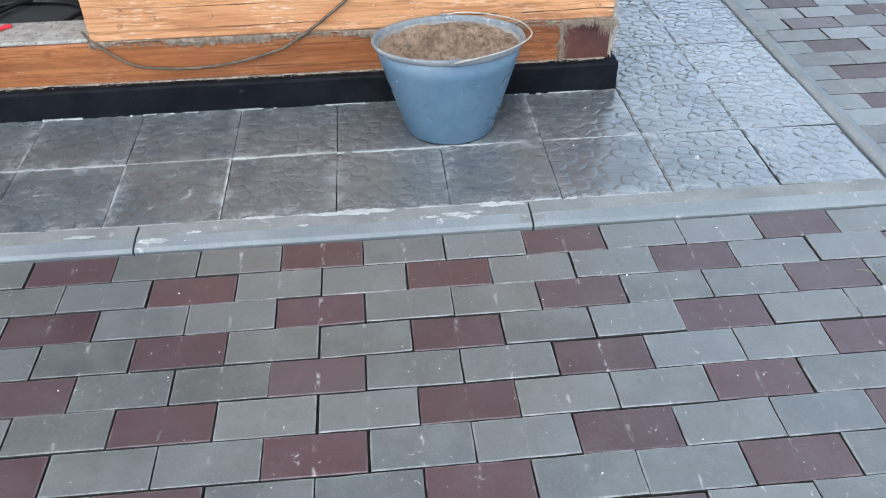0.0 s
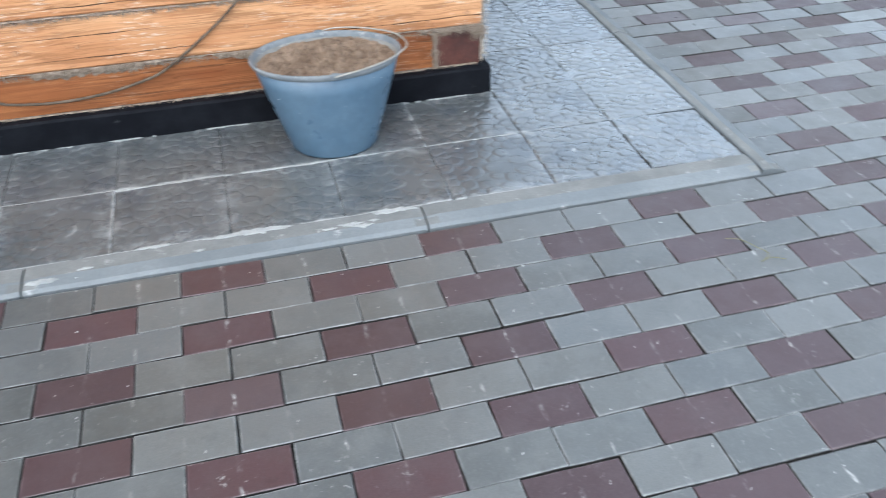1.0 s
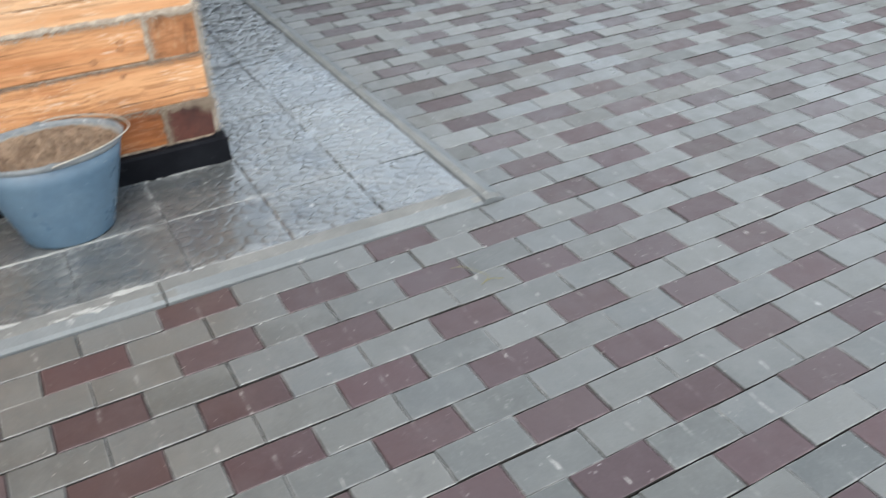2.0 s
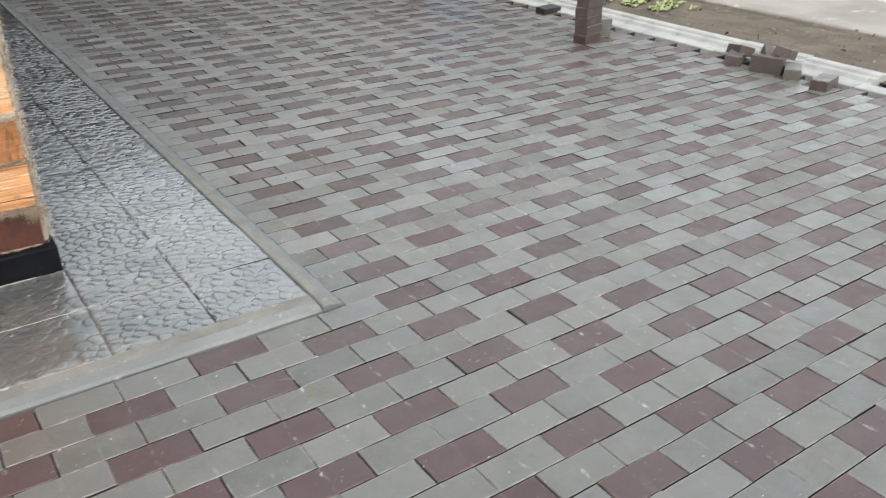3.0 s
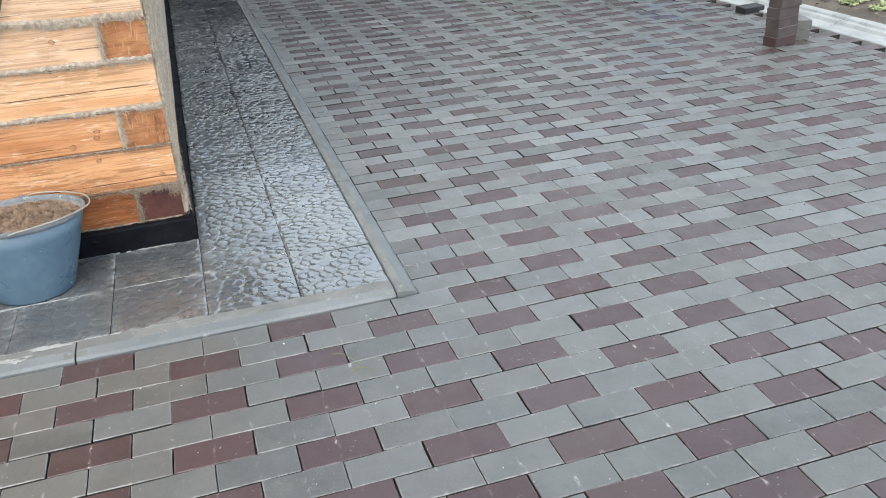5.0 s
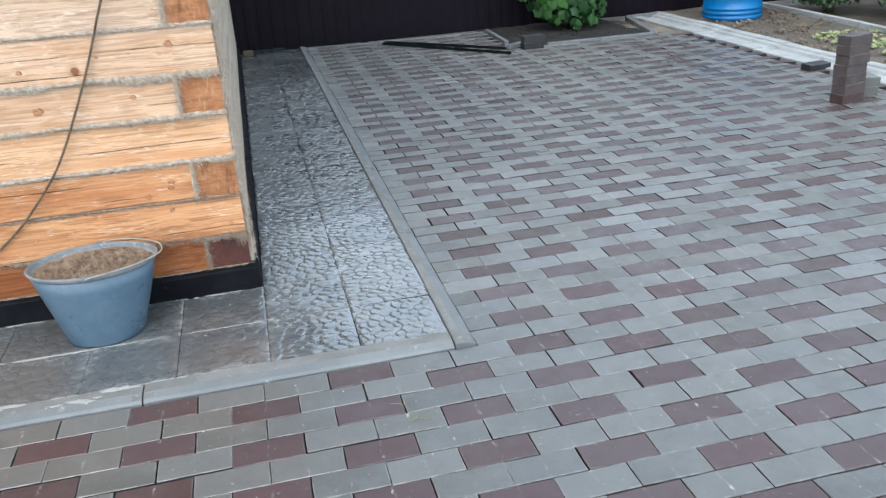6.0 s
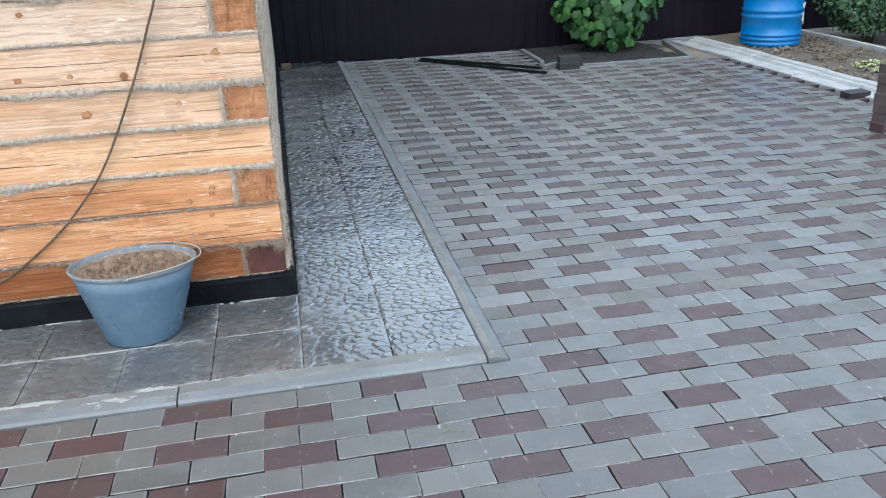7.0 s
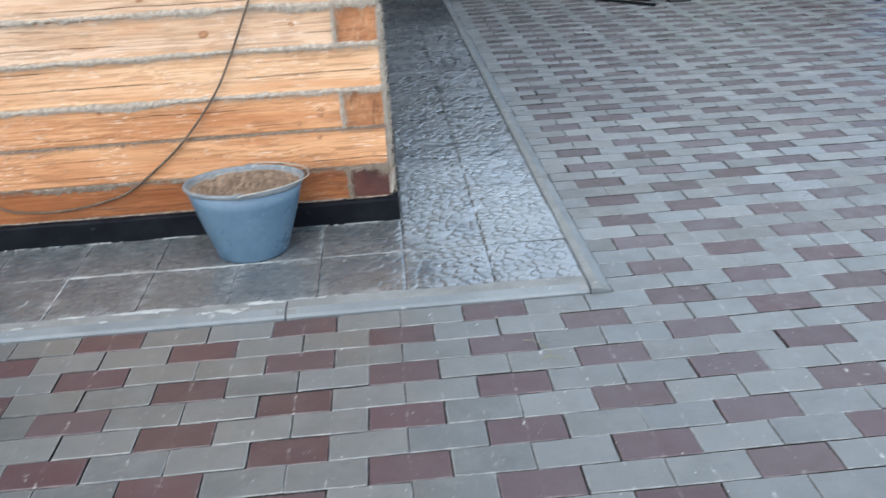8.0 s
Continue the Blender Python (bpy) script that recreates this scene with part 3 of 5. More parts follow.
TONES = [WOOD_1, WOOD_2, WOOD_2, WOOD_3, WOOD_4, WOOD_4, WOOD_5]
BW = 0.153                              # thickness of the walls


def beam(x0, x1, y0, y1, z0, z1, material, seed, name="beam", label=""):
    """One squared log: slightly bowed faces, eased and chipped edges."""
    r = random.Random(seed)
    bm = bmesh.new()
    along_x = (x1 - x0) > (y1 - y0)
    L = max(x1 - x0, y1 - y0)
    n = max(2, int(L / 0.06))
    sec = []
    w, h = (y1 - y0, z1 - z0) if along_x else (x1 - x0, z1 - z0)
    e = 0.007
    for a, b in ((-1, -1), (1, -1), (1, 1), (-1, 1)):
        for da, db in ((0, 1), (1, 0)) if (a * b > 0) else ((1, 0), (0, 1)):
            sec.append((a * (w / 2 - e * da), b * (h / 2 - e * db)))
    rings = []
    for i in range(n + 1):
        s = -L / 2 + L * i / n
        ring = []
        for j, (p, q) in enumerate(sec):
            d = 0.0022 * noise.noise((s * 5 + seed, j * 3.3, seed)) + 0.0012 * noise.noise((s * 25, j * 5.1, seed))
            p2, q2 = p * (1 + d / abs(p) if p else 1), q + 0.6 * d
            ring.append(bm.verts.new((s, p2, q2) if along_x else (-p2, s, q2)))
        rings.append(ring)
    for a, b in zip(rings, rings[1:]):
        for k in range(8):
            bm.faces.new((a[k], a[(k + 1) % 8], b[(k + 1) % 8], b[k]))
    f0, f1 = bm.faces.new(rings[0][::-1]), bm.faces.new(rings[-1])
    mats = [material, END_GRAIN if name == "beam" else material]
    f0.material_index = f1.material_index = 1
    bmesh.ops.recalc_face_normals(bm, faces=bm.faces[:])
    at = H @ Matrix.Translation(((x0 + x1) / 2, (y0 + y1) / 2, (z0 + z1) / 2))
    return link(name, finish(bm, name, mats), house, label, at)


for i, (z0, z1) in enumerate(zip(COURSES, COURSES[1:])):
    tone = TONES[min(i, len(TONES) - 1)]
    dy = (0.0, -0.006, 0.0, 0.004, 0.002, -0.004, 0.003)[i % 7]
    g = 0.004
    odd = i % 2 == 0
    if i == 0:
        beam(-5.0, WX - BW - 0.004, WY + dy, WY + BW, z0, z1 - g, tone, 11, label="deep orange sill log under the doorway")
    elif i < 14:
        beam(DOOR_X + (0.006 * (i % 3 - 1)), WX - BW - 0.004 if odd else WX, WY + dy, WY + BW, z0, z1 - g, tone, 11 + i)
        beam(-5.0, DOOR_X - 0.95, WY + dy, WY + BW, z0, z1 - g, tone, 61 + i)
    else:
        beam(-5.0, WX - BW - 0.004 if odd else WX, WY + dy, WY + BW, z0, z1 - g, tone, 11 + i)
    # the side wall: every other log runs through to the front face
    y0 = WY + 0.002 if odd else WY + BW + 0.004
    b = beam(WX - BW, WX, y0, FENCE_Y - 0.35, z0, z1 - g, WOOD_SIDE, 111 + i)
    b.data.materials[1] = END_DARK if i == 0 else END_GRAIN


def knot_mat():
    """Hard dark heartwood: rings round the middle, a black rim."""
    m = Mat("pine_knot", 0.55, spec=0.3)
    o = m.coord("Object")
    x, _, z = m.split(o)[:3]
    d = m.math("SQRT", m.math("ADD", m.math("MULTIPLY", x, x), m.math("MULTIPLY", z, z)))
    d = m.math("ADD", d, m.math("MULTIPLY", m.noise(o, 1.2, 3), 0.35))
    rings = m.math("FRACT", m.math("MULTIPLY", d, 3.2))
    r = m.rand()
    col = m.mix(m.ramp(rings, 0.25, 0.75), (0.42, 0.20, 0.088), (0.30, 0.125, 0.052))
    col = m.mix(m.math("MULTIPLY", r, 0.75), col, (0.52, 0.29, 0.155))
    own = m.vadd(o, m.spread(r, 30.0))
    col = m.mix(m.math("MULTIPLY", m.ramp(d, 0.85, 1.15), m.ramp(m.noise(own, 1.1, 3), 0.38, 0.6, 0.15, 0.9)), col, (0.15, 0.062, 0.028))
    # dark checks through the heart
    col = m.mix(m.ramp(m.noise(m.scale(own, (1.2, 1.0, 3.5)), 1.0, 3, 0.6), 0.56, 0.66, 0.0, 0.8), col, (0.10, 0.045, 0.022))
    return m.done(col, 0.5, m.noise(o, 9.0, 3), 0.02, 0.4)


KNOT = knot_mat()
KNOTS = (
    (-0.956, 0.962, 0.0145), (-1.448, 0.912, 0.0105), (-1.616, 0.910, 0.0130), (-1.284, 0.894, 0.0048), (-1.195, 0.939, 0.0048), (-1.091, 0.943, 0.0048),
    (-1.422, 0.776, 0.0190), (-1.105, 0.791, 0.0105), (-1.036, 0.472, 0.0115), (-1.041, 0.449, 0.0110), (-1.125, 0.425, 0.0115), (-1.052, 0.367, 0.0100),
    (-0.851, 0.285, 0.0105), (-0.978, 0.269, 0.0062), (-1.567, 1.123, 0.0115),
    (-2.178, 0.309, 0.0100), (-2.278, 0.289, 0.0085), (-2.013, 0.308, 0.0080), (-1.535, 0.318, 0.0085), (-0.961, 0.258, 0.0075), (-1.113, 0.259, 0.0085), (-2.21, 0.372, 0.0080), (-2.266, 0.338, 0.0060),
)
logs = [b for b in house.children if b.name.startswith("beam")]
for k, (x, z, r) in enumerate(KNOTS):
    log = next((b for b in logs if abs(b.matrix_basis.translation.z - z) < 0.085 and b.dimensions.x > 0.6 and abs(WX + b.matrix_basis.translation.x - x) < b.dimensions.x / 2), None)
    if log is None:
        continue
    bm = bmesh.new()
    n = 20
    c = bm.verts.new((0.05, -1.25, -0.04))
    rows = []
    for f, y in ((0.6, -1.2), (0.95, -0.95), (1.05, 1.5)):
        rows.append([bm.verts.new((f * math.cos(a) * (1.12 + 0.34 * noise.noise((math.cos(a) * 1.6, math.sin(a) * 1.6, k * 3.7))), y, f * math.sin(a) * (0.86 + 0.34 * noise.noise((math.sin(a) * 1.6, math.cos(a) * 1.6, k * 2.3 + 9))))) for a in (2 * math.pi * i / n for i in range(n))])
    for i in range(n):
        bm.faces.new((c, rows[0][i], rows[0][(i + 1) % n]))
        for p, q in zip(rows, rows[1:]):
            bm.faces.new((p[i], q[i], q[(i + 1) % n], p[(i + 1) % n]))
    bmesh.ops.recalc_face_normals(bm, faces=bm.faces[:])
    o = log.matrix_basis.translation
    face = -max(-v.co.y for v in log.data.vertices)
    spot = Matrix.Translation((x - WX - o.x, face, z - o.z)) @ Matrix.Diagonal((0.85 * r, 0.0012, 0.85 * r, 1))
    part("knot", bm, KNOT, log, "", True, spot)


def tow(x0, x1, z, drop, rise, seed, rag=0.5, fibres=260, side=False, y1=0.0, material=None):
    """A ragged seam of tow pressed between two logs, with loose fibres."""
    r = random.Random(seed)
    bm = bmesh.new()
    n = max(4, int((x1 - x0) / 0.006))
    rows = []
    for i in range(n + 1):
        s = x0 + (x1 - x0) * i / n
        a = noise.noise((s * 9, seed * 1.7, 0)) * 0.6 + noise.noise((s * 37, seed * 1.7, 5)) * 0.4 + noise.noise((s * 120, seed, 3)) * 0.3 + noise.noise((s * 3.1, seed * 3.3, 6)) * 0.7
        b = noise.noise((s * 11, seed * 2.3, 9)) * 0.6 + noise.noise((s * 45, seed, 2)) * 0.4 + noise.noise((s * 130, seed, 6)) * 0.4
        lo = z - drop * max(0.12, 0.55 + rag * a * 1.6)
        hi = z + rise * max(0.1, 0.6 + 0.7 * b)
        out = 0.001 + 0.006 * abs(noise.noise((s * 33, seed, 4))) + 0.004 * abs(noise.noise((s * 120, seed, 8)))
        prof = [(0.012, lo), (-0.003 - out * 0.4, lo + 0.001), (-0.004 - out, (lo + hi) / 2 + 0.002 * b), (-0.003 - out * 0.4, hi), (0.012, hi)]
        rows.append([bm.verts.new((s, q, zz)) for q, zz in prof])
    for p, q in zip(rows, rows[1:]):
        for k in range(4):
            bm.faces.new((p[k], q[k], q[k + 1], p[k + 1]))
    for _ in range(int(4 * fibres * (x1 - x0))):
        s = r.uniform(x0, x1)
        zz = z - drop * r.uniform(0.0, 0.75) + rise * r.uniform(0, 0.4)
        ln, an = r.uniform(0.004, 0.016) * (1.8 if s > x1 - 0.17 else 1.0), r.gauss(-1.2, 1.1)
        p = Vector((s, -r.uniform(0.005, 0.011), zz))
        d = Vector((math.cos(an) * ln, -r.uniform(0.0, 0.006), math.sin(an) * ln))
        w = Vector((0.0009, 0, 0.0007))
        m = p + d * 0.55 + Vector((r.gauss(0, 0.002), -0.002, 0))
        v = [bm.verts.new(c) for c in (p - w, p + w, m + w * 0.7, m - w * 0.7, p + d)]
        bm.faces.new(v[:4])
        bm.faces.new((v[3], v[2], v[4]))
    at = H @ (Matrix.Translation((0, WY, 0)) if not side else Matrix.Translation((WX, y1, 0)) @ Matrix.Rotation(math.pi / 2, 4, "Z"))
    return part("tow_seam", bm, material or TOW, house, "", False, at)


LEFT = DOOR_X + 0.01
for i, (drop, rise, rag) in enumerate(((0.015, 0.004, 1.5), (0.005, 0.004, 0.5), (0.020, 0.016, 0.7), (0.016, 0.014, 0.6), (0.024, 0.018, 0.7), (0.010, 0.014, 0.6), (0.022, 0.016, 0.7), (0.012, 0.012, 0.6), (0.012, 0.012, 0.6))):
    tow(LEFT if i else LEFT - 0.02, WX + 0.002, COURSES[i + 1], drop, rise, 5 + i, rag, 150, material=TOW_BROWN if i < 2 else TOW)
tow(-5.0, WX - 0.01, COURSES[0] + 0.003, 0.006, 0.004, 40, 2.2, 60, material=TOW_BROWN)
for i in range(9):
    tow(0.0, 2.0, COURSES[i + 1], 0.022, 0.02, 60 + i, 0.8, 160, True, WY)

# tow in the upright seams beside the through-logs, and along the outer corner
for i in range(0, 9, 2):
    bm = bmesh.new()
    r = random.Random(80 + i)
    z0, z1 = COURSES[i] + 0.004, COURSES[i + 1] - 0.004
    n = 16
    rows = []
    for k in range(n + 1):
        z = z0 + (z1 - z0) * k / n
        c = WX - BW - 0.002 + 0.004 * noise.noise((z * 30, i, 0))
        w = 0.007 + 0.006 * noise.noise((z * 40, i, 4))
        rows.append([bm.verts.new(q) for q in ((c - w, WY + 0.01, z), (c - w * 0.8, WY - 0.006, z), (c, WY - 0.011, z), (c + w * 0.8, WY - 0.006, z), (c + w, WY + 0.01, z))])
    for p, q in zip(rows, rows[1:]):
        for k in range(4):
            bm.faces.new((p[k], p[k + 1], q[k + 1], q[k]))
    for _ in range(260):
        z = r.uniform(z0, z1)
        ln, an = r.uniform(0.008, 0.035), r.gauss(-0.9, 0.8)
        p = Vector((WX - BW + r.gauss(0, 0.005), WY - 0.008, z))
        d = Vector((math.cos(an) * ln, -0.003, math.sin(an) * ln))
        v = [bm.verts.new(c) for c in (p + Vector((-0.0006, 0, 0)), p + Vector((0.0006, 0, 0)), p + d)]
        bm.faces.new(v)
    part("tow_seam", bm, TOW if i else TOW_BROWN, house, "", False, H)
bm = bmesh.new()
r = random.Random(91)
rows = []
for k in range(520):
    z = 0.115 + k * 0.00385
    a, b = noise.noise((z * 13, 1, 0)), noise.noise((z * 31, 4, 0))
    w = 0.022 + 0.012 * a
    o = 0.012 + 0.016 * abs(b) + 0.010 * abs(noise.noise((z * 80, 7, 0))) + 0.006 * noise.noise((z * 260, 9, 0))
    rows.append([bm.verts.new(q) for q in ((WX - 0.004, WY + 0.012, z), (WX + o * 0.6, WY + 0.008 - 0.003 * b, z), (WX + o, WY + 0.012 + w, z), (WX + o * 0.7, WY + 0.02 + 2 * w, z), (WX - 0.004, WY + 0.03 + 2 * w, z))])
for p, q in zip(rows, rows[1:]):
    for k in range(4):
        bm.faces.new((p[k], p[k + 1], q[k + 1], q[k]))
for _ in range(7000):
    z = r.uniform(0.12, 2.05)
    p = Vector((WX + r.uniform(0.0, 0.026), WY + r.uniform(-0.006, 0.09), z))
    an, ln = r.gauss(-1.3, 0.7), r.uniform(0.008, 0.03)
    d = Vector((math.cos(an) * ln * 0.7, -abs(r.gauss(0, 0.003)), math.sin(an) * ln))
    v = [bm.verts.new(c) for c in (p + Vector((-0.0006, 0, 0)), p + Vector((0.0006, 0, 0)), p + d)]
    bm.faces.new(v)
part("tow_corner", bm, TOW, house, "grey tow stuffed along the outer corner", False, H)

# a tuft of tow hanging over the lowest log end
bm = bmesh.new()
r = random.Random(93)
for _ in range(300):
    p = Vector((WX - BW * r.random() ** 2.6 * 0.8, WY - r.uniform(0.003, 0.012), COURSES[1] + r.gauss(0.0, 0.006)))
    ln = r.uniform(0.010, 0.042) * (1.3 if p.x > WX - 0.04 else 0.5)
    an = r.gauss(-1.45, 0.35)
    d = Vector((math.cos(an) * ln, -r.uniform(0.0, 0.006), math.sin(an) * ln))
    w = Vector((0.0008, 0, 0.0003))
    m = p + d * 0.5 + Vector((r.gauss(0, 0.002), -0.002, 0))
    v = [bm.verts.new(c) for c in (p - w, p + w, m + w, m - w, p + d)]
    bm.faces.new(v[:4])
    bm.faces.new((v[3], v[2], v[4]))
part("tow_tuft", bm, TOW_BROWN, house, "", False, H)

# plinth, roof, inside
bm = bmesh.new()
n = 90
rows = []
for k in range(n + 1):
    x = -5.0 + (PX + 5.0) * k / n
    e = 0.0025 * noise.noise((x * 4, 0, 0)) + 0.0015 * noise.noise((x * 19, 3, 0))
    rows.append([bm.verts.new(q) for q in ((x, PY + e * 0.5, -0.06), (x, PY + e * 0.5, 0.098 + e), (x, PY + 0.006, 0.105 + e), (x, WY + BW, 0.105 + e))])
for p, q in zip(rows, rows[1:]):
    for k in range(3):
        bm.faces.new((p[k], q[k], q[k + 1], p[k + 1]))
bm.faces.new(rows[-1])
part("plinth", bm, PLINTH, house, "black bitumen-coated plinth", False, H)
bm = bmesh.new()
box(bm, WX - BW, PX, WY + BW, FENCE_Y - 0.33, -0.06, 0.102, 0.005)
part("plinth", bm, PLINTH, house, "", False, H)
ZT = COURSES[-1]
bm = bmesh.new()
prof = [(0.30, ZT - 0.02), (2.9, ZT + 1.5), (5.9 + 0.4, ZT - 0.1)]
for (y0, z0), (y1, z1) in zip(prof, prof[1:]):
    v = [bm.verts.new(q) for q in ((-5.3, y0, z0), (WX + 0.4, y0, z0), (WX + 0.4, y1, z1), (-5.3, y1, z1))]
    bm.faces.new(v)
bmesh.ops.remove_doubles(bm, verts=bm.verts[:], dist=0.001)
bmesh.ops.solidify(bm, geom=bm.faces[:], thickness=0.06)
part("roof", bm, ROOF, house, "", False, H)
bm = bmesh.new()
box(bm, -5.0, WX - BW, WY + BW, 6.0, ZT - 0.06, ZT - 0.02)
part("ceiling_boards", bm, SOFFIT, house, "", False, H)
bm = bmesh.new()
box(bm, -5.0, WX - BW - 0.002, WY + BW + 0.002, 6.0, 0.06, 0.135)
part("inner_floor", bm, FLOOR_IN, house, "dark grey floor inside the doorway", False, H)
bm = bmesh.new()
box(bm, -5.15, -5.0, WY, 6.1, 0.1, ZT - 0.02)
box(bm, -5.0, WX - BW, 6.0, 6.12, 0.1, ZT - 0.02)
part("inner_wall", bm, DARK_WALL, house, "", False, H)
bm = bmesh.new()
box(bm, -3.31, DOOR_X - 0.012, WY + 0.004, WY + BW + 0.004, COURSES[1] - 0.002, COURSES[1] + 0.010, 0.003)
part("threshold", bm, SAWN, house, "rough grey sawn top of the sill log", False, H)

# ---------------------------------------------------------------- cables and the tool at the doorway
wire = [(DOOR_X - 0.03, WY + 0.03, 0.262), (DOOR_X + 0.005, WY - 0.008, 0.248), (-2.31, WY - 0.012, 0.197), (-2.255, WY - 0.012, 0.165), (-2.17, WY - 0.012, 0.152), (-2.08, WY - 0.012, 0.150), (-1.97, WY - 0.012, 0.160), (-1.86, WY - 0.012, 0.185), (-1.79, WY - 0.014, 0.213), (-1.68, WY - 0.016, 0.290), (-1.563, WY - 0.018, 0.388), (-1.434, WY - 0.018, 0.534), (-1.348, WY - 0.018, 0.670), (-1.235, WY - 0.018, 0.898), (-1.165, WY - 0.018, 1.063), (-1.123, WY - 0.018, 1.17), (-1.05, WY - 0.016, 1.42), (-1.0, WY - 0.014, 1.75), (-0.98, WY - 0.012, 2.2)]
bm = bmesh.new()
tube(bm, smooth_line(wire, 6), 0.0042, 8)
solid("wall_cable", bm, CABLE, "grey rubber cable hanging slack across the log wall", "cable", smooth=True)
for pts in (
    [(-2.95, 1.25, 0.15), (-2.80, 1.32, 0.15), (-2.62, 1.30, 0.15), (-2.50, 1.20, 0.15), (-2.38, 1.16, 0.15), (-2.2, 1.2, 0.15)],
    [(-2.66, 0.93, 0.15), (-2.60, 1.05, 0.155), (-2.52, 1.20, 0.16), (-2.40, 1.32, 0.155), (-2.2, 1.42, 0.15), (-2.0, 1.4, 0.15)],
    [(-3.1, 1.0, 0.15), (-2.90, 1.12, 0.15), (-2.78, 1.28, 0.16), (-2.60, 1.44, 0.16), (-2.35, 1.50, 0.15)],
    [(-2.55, 1.02, 0.15), (-2.46, 1.05, 0.15), (-2.38, 1.08, 0.15), (-2.2, 1.05, 0.15)],
):
    bm = bmesh.new()
    tube(bm, smooth_line(pts, 8), 0.0085, 8)
    solid("floor_cable", bm, RUBBER, "black rubber cable looped on the floor", "cable", "cables on the floor", smooth=True)
knife = thing("utility_knife", "small red plastic knife lying on the sawn sill", "tool", at=(-2.655, 0.832, COURSES[1] + 0.011), turn=38)
bm = bmesh.new()
box(bm, -0.026, 0.026, -0.007, 0.007, 0.0, 0.012, 0.004, 2)
part("handle", bm, RED, knife, "bright red handle")
bm = bmesh.new()
box(bm, -0.044, -0.025, -0.006, 0.006, 0.002, 0.010, 0.002)
part("tip", bm, STEEL, knife, "scratched steel tip")

# ---------------------------------------------------------------- bucket of sand
bucket = thing("bucket", "blue-grey plastic builder's bucket full of brown sand", "bucket", at=(-1.328, 0.548, 0.0145))


def oval(t):
    """Half-widths of the bucket from base (0) to rim (1): the rim is squeezed into an oval."""
    return 0.130 + (0.215 - 0.130) * t, 0.121 + (0.152 - 0.121) * t


def bucket_rings(bm, levels, n=56):
    rings = []
    for t, z, off in levels:
        a, b = oval(t)
        rings.append([bm.verts.new(((a + off) * math.cos(k), (b + off) * math.sin(k) - 0.026 * (1 - t), z)) for k in (2 * math.pi * i / n for i in range(n))])
    for p, q in zip(rings, rings[1:]):
        for k in range(n):
            bm.faces.new((p[k], p[(k + 1) % n], q[(k + 1) % n], q[k]))
    return rings


BH = 0.269
bm = bmesh.new()
rg = bucket_rings(bm, [(0.0, 0.006, -0.006), (0.0, 0.0, -0.002), (0.02, 0.006, 0.0), (0.25, BH * 0.25, 0.0), (0.5, BH * 0.5, 0.0015), (0.75, BH * 0.75, 0.001), (0.95, BH * 0.95, 0.0), (0.95, BH * 0.95, -0.004), (0.5, BH * 0.5, -0.004), (0.1, 0.02, -0.004)])
inner = {v for ring in rg[7:] for v in ring}
for f in bm.faces:
    if all(v in inner for v in f.verts):
        f.material_index = 1
bm.faces.new(rg[0][::-1])
bm.faces.new(rg[-1])
bmesh.ops.recalc_face_normals(bm, faces=bm.faces[:])
shell = part("shell", bm, [BUCKET, BUCKET_IN], bucket, "", True)
bm = bmesh.new()
rg = bucket_rings(bm, [(0.93, BH * 0.935, 0.001), (0.95, BH * 0.95, 0.004), (1.0, BH * 0.988, 0.0055), (1.0, BH * 1.003, 0.003), (1.0, BH * 1.003, -0.001), (0.97, BH * 0.97, -0.004), (0.93, BH * 0.935, -0.0035)])
bmesh.ops.recalc_face_normals(bm, faces=bm.faces[:])
rim_part = part("rim", bm, BUCKET_RIM, bucket, "dust-whitened rolled rim", True)
bm = bmesh.new()
n, mrings = 110, 44
rows = []
for j in range(mrings + 1):
    f = j / mrings
    a, b = oval(0.90)
    ring = []
    for i in range(n):
        k = 2 * math.pi * i / n
        x, y = (a - 0.003) * f * math.cos(k), (b - 0.003) * f * math.sin(k)
        z = 0.242 + 0.004 * (1 - f ** 2) + (1 - 0.8 * f ** 5) * (0.016 * noise.noise((x * 11, y * 11, 1)) + 0.018 * noise.noise((x * 34, y * 34, 4)) + 0.018 * noise.noise((x * 70, y * 70, 6)) + 0.012 * noise.noise((x * 150, y * 150, 8))) + 0.006 * math.sin(k) * f - 0.020 * math.exp(-((x + 0.09) ** 2 + (y - 0.01) ** 2) / 0.0028) + 0.012 * math.exp(-((x - 0.05) ** 2 + (y - 0.05) ** 2) / 0.006)
        ring.append(bm.verts.new((x, y, z)))
    rows.append(ring)
for p, q in zip(rows, rows[1:]):
    for k in range(n):
        bm.faces.new((p[k], p[(k + 1) % n], q[(k + 1) % n], q[k]))
bmesh.ops.remove_doubles(bm, verts=bm.verts[:], dist=0.0002)
bmesh.ops.recalc_face_normals(bm, faces=bm.faces[:])
part("sand_fill", bm, SAND, bucket, "lumpy damp brown sand", True)
A, B = oval(1.0)
ex = 0.0
bail = [(ex, -B - 0.010, BH * 0.985), (0.03, -B - 0.012, BH * 1.01), (0.09, -B + 0.005, BH * 1.02), (0.16, -B * 0.72, BH * 1.02), (0.222, -B * 0.33, BH * 1.025), (0.236, 0.0, BH * 1.03), (0.21, B * 0.45, BH * 1.035), (0.13, B * 0.86, BH * 1.03), (0.05, B + 0.006, BH * 1.02), (ex, B + 0.010, BH * 0.985)]
bm = bmesh.new()
tube(bm, smooth_line(bail, 8), 0.0026, 8)
part("bail", bm, WIRE, bucket, "thin dusty wire bail lying on the rim", True)
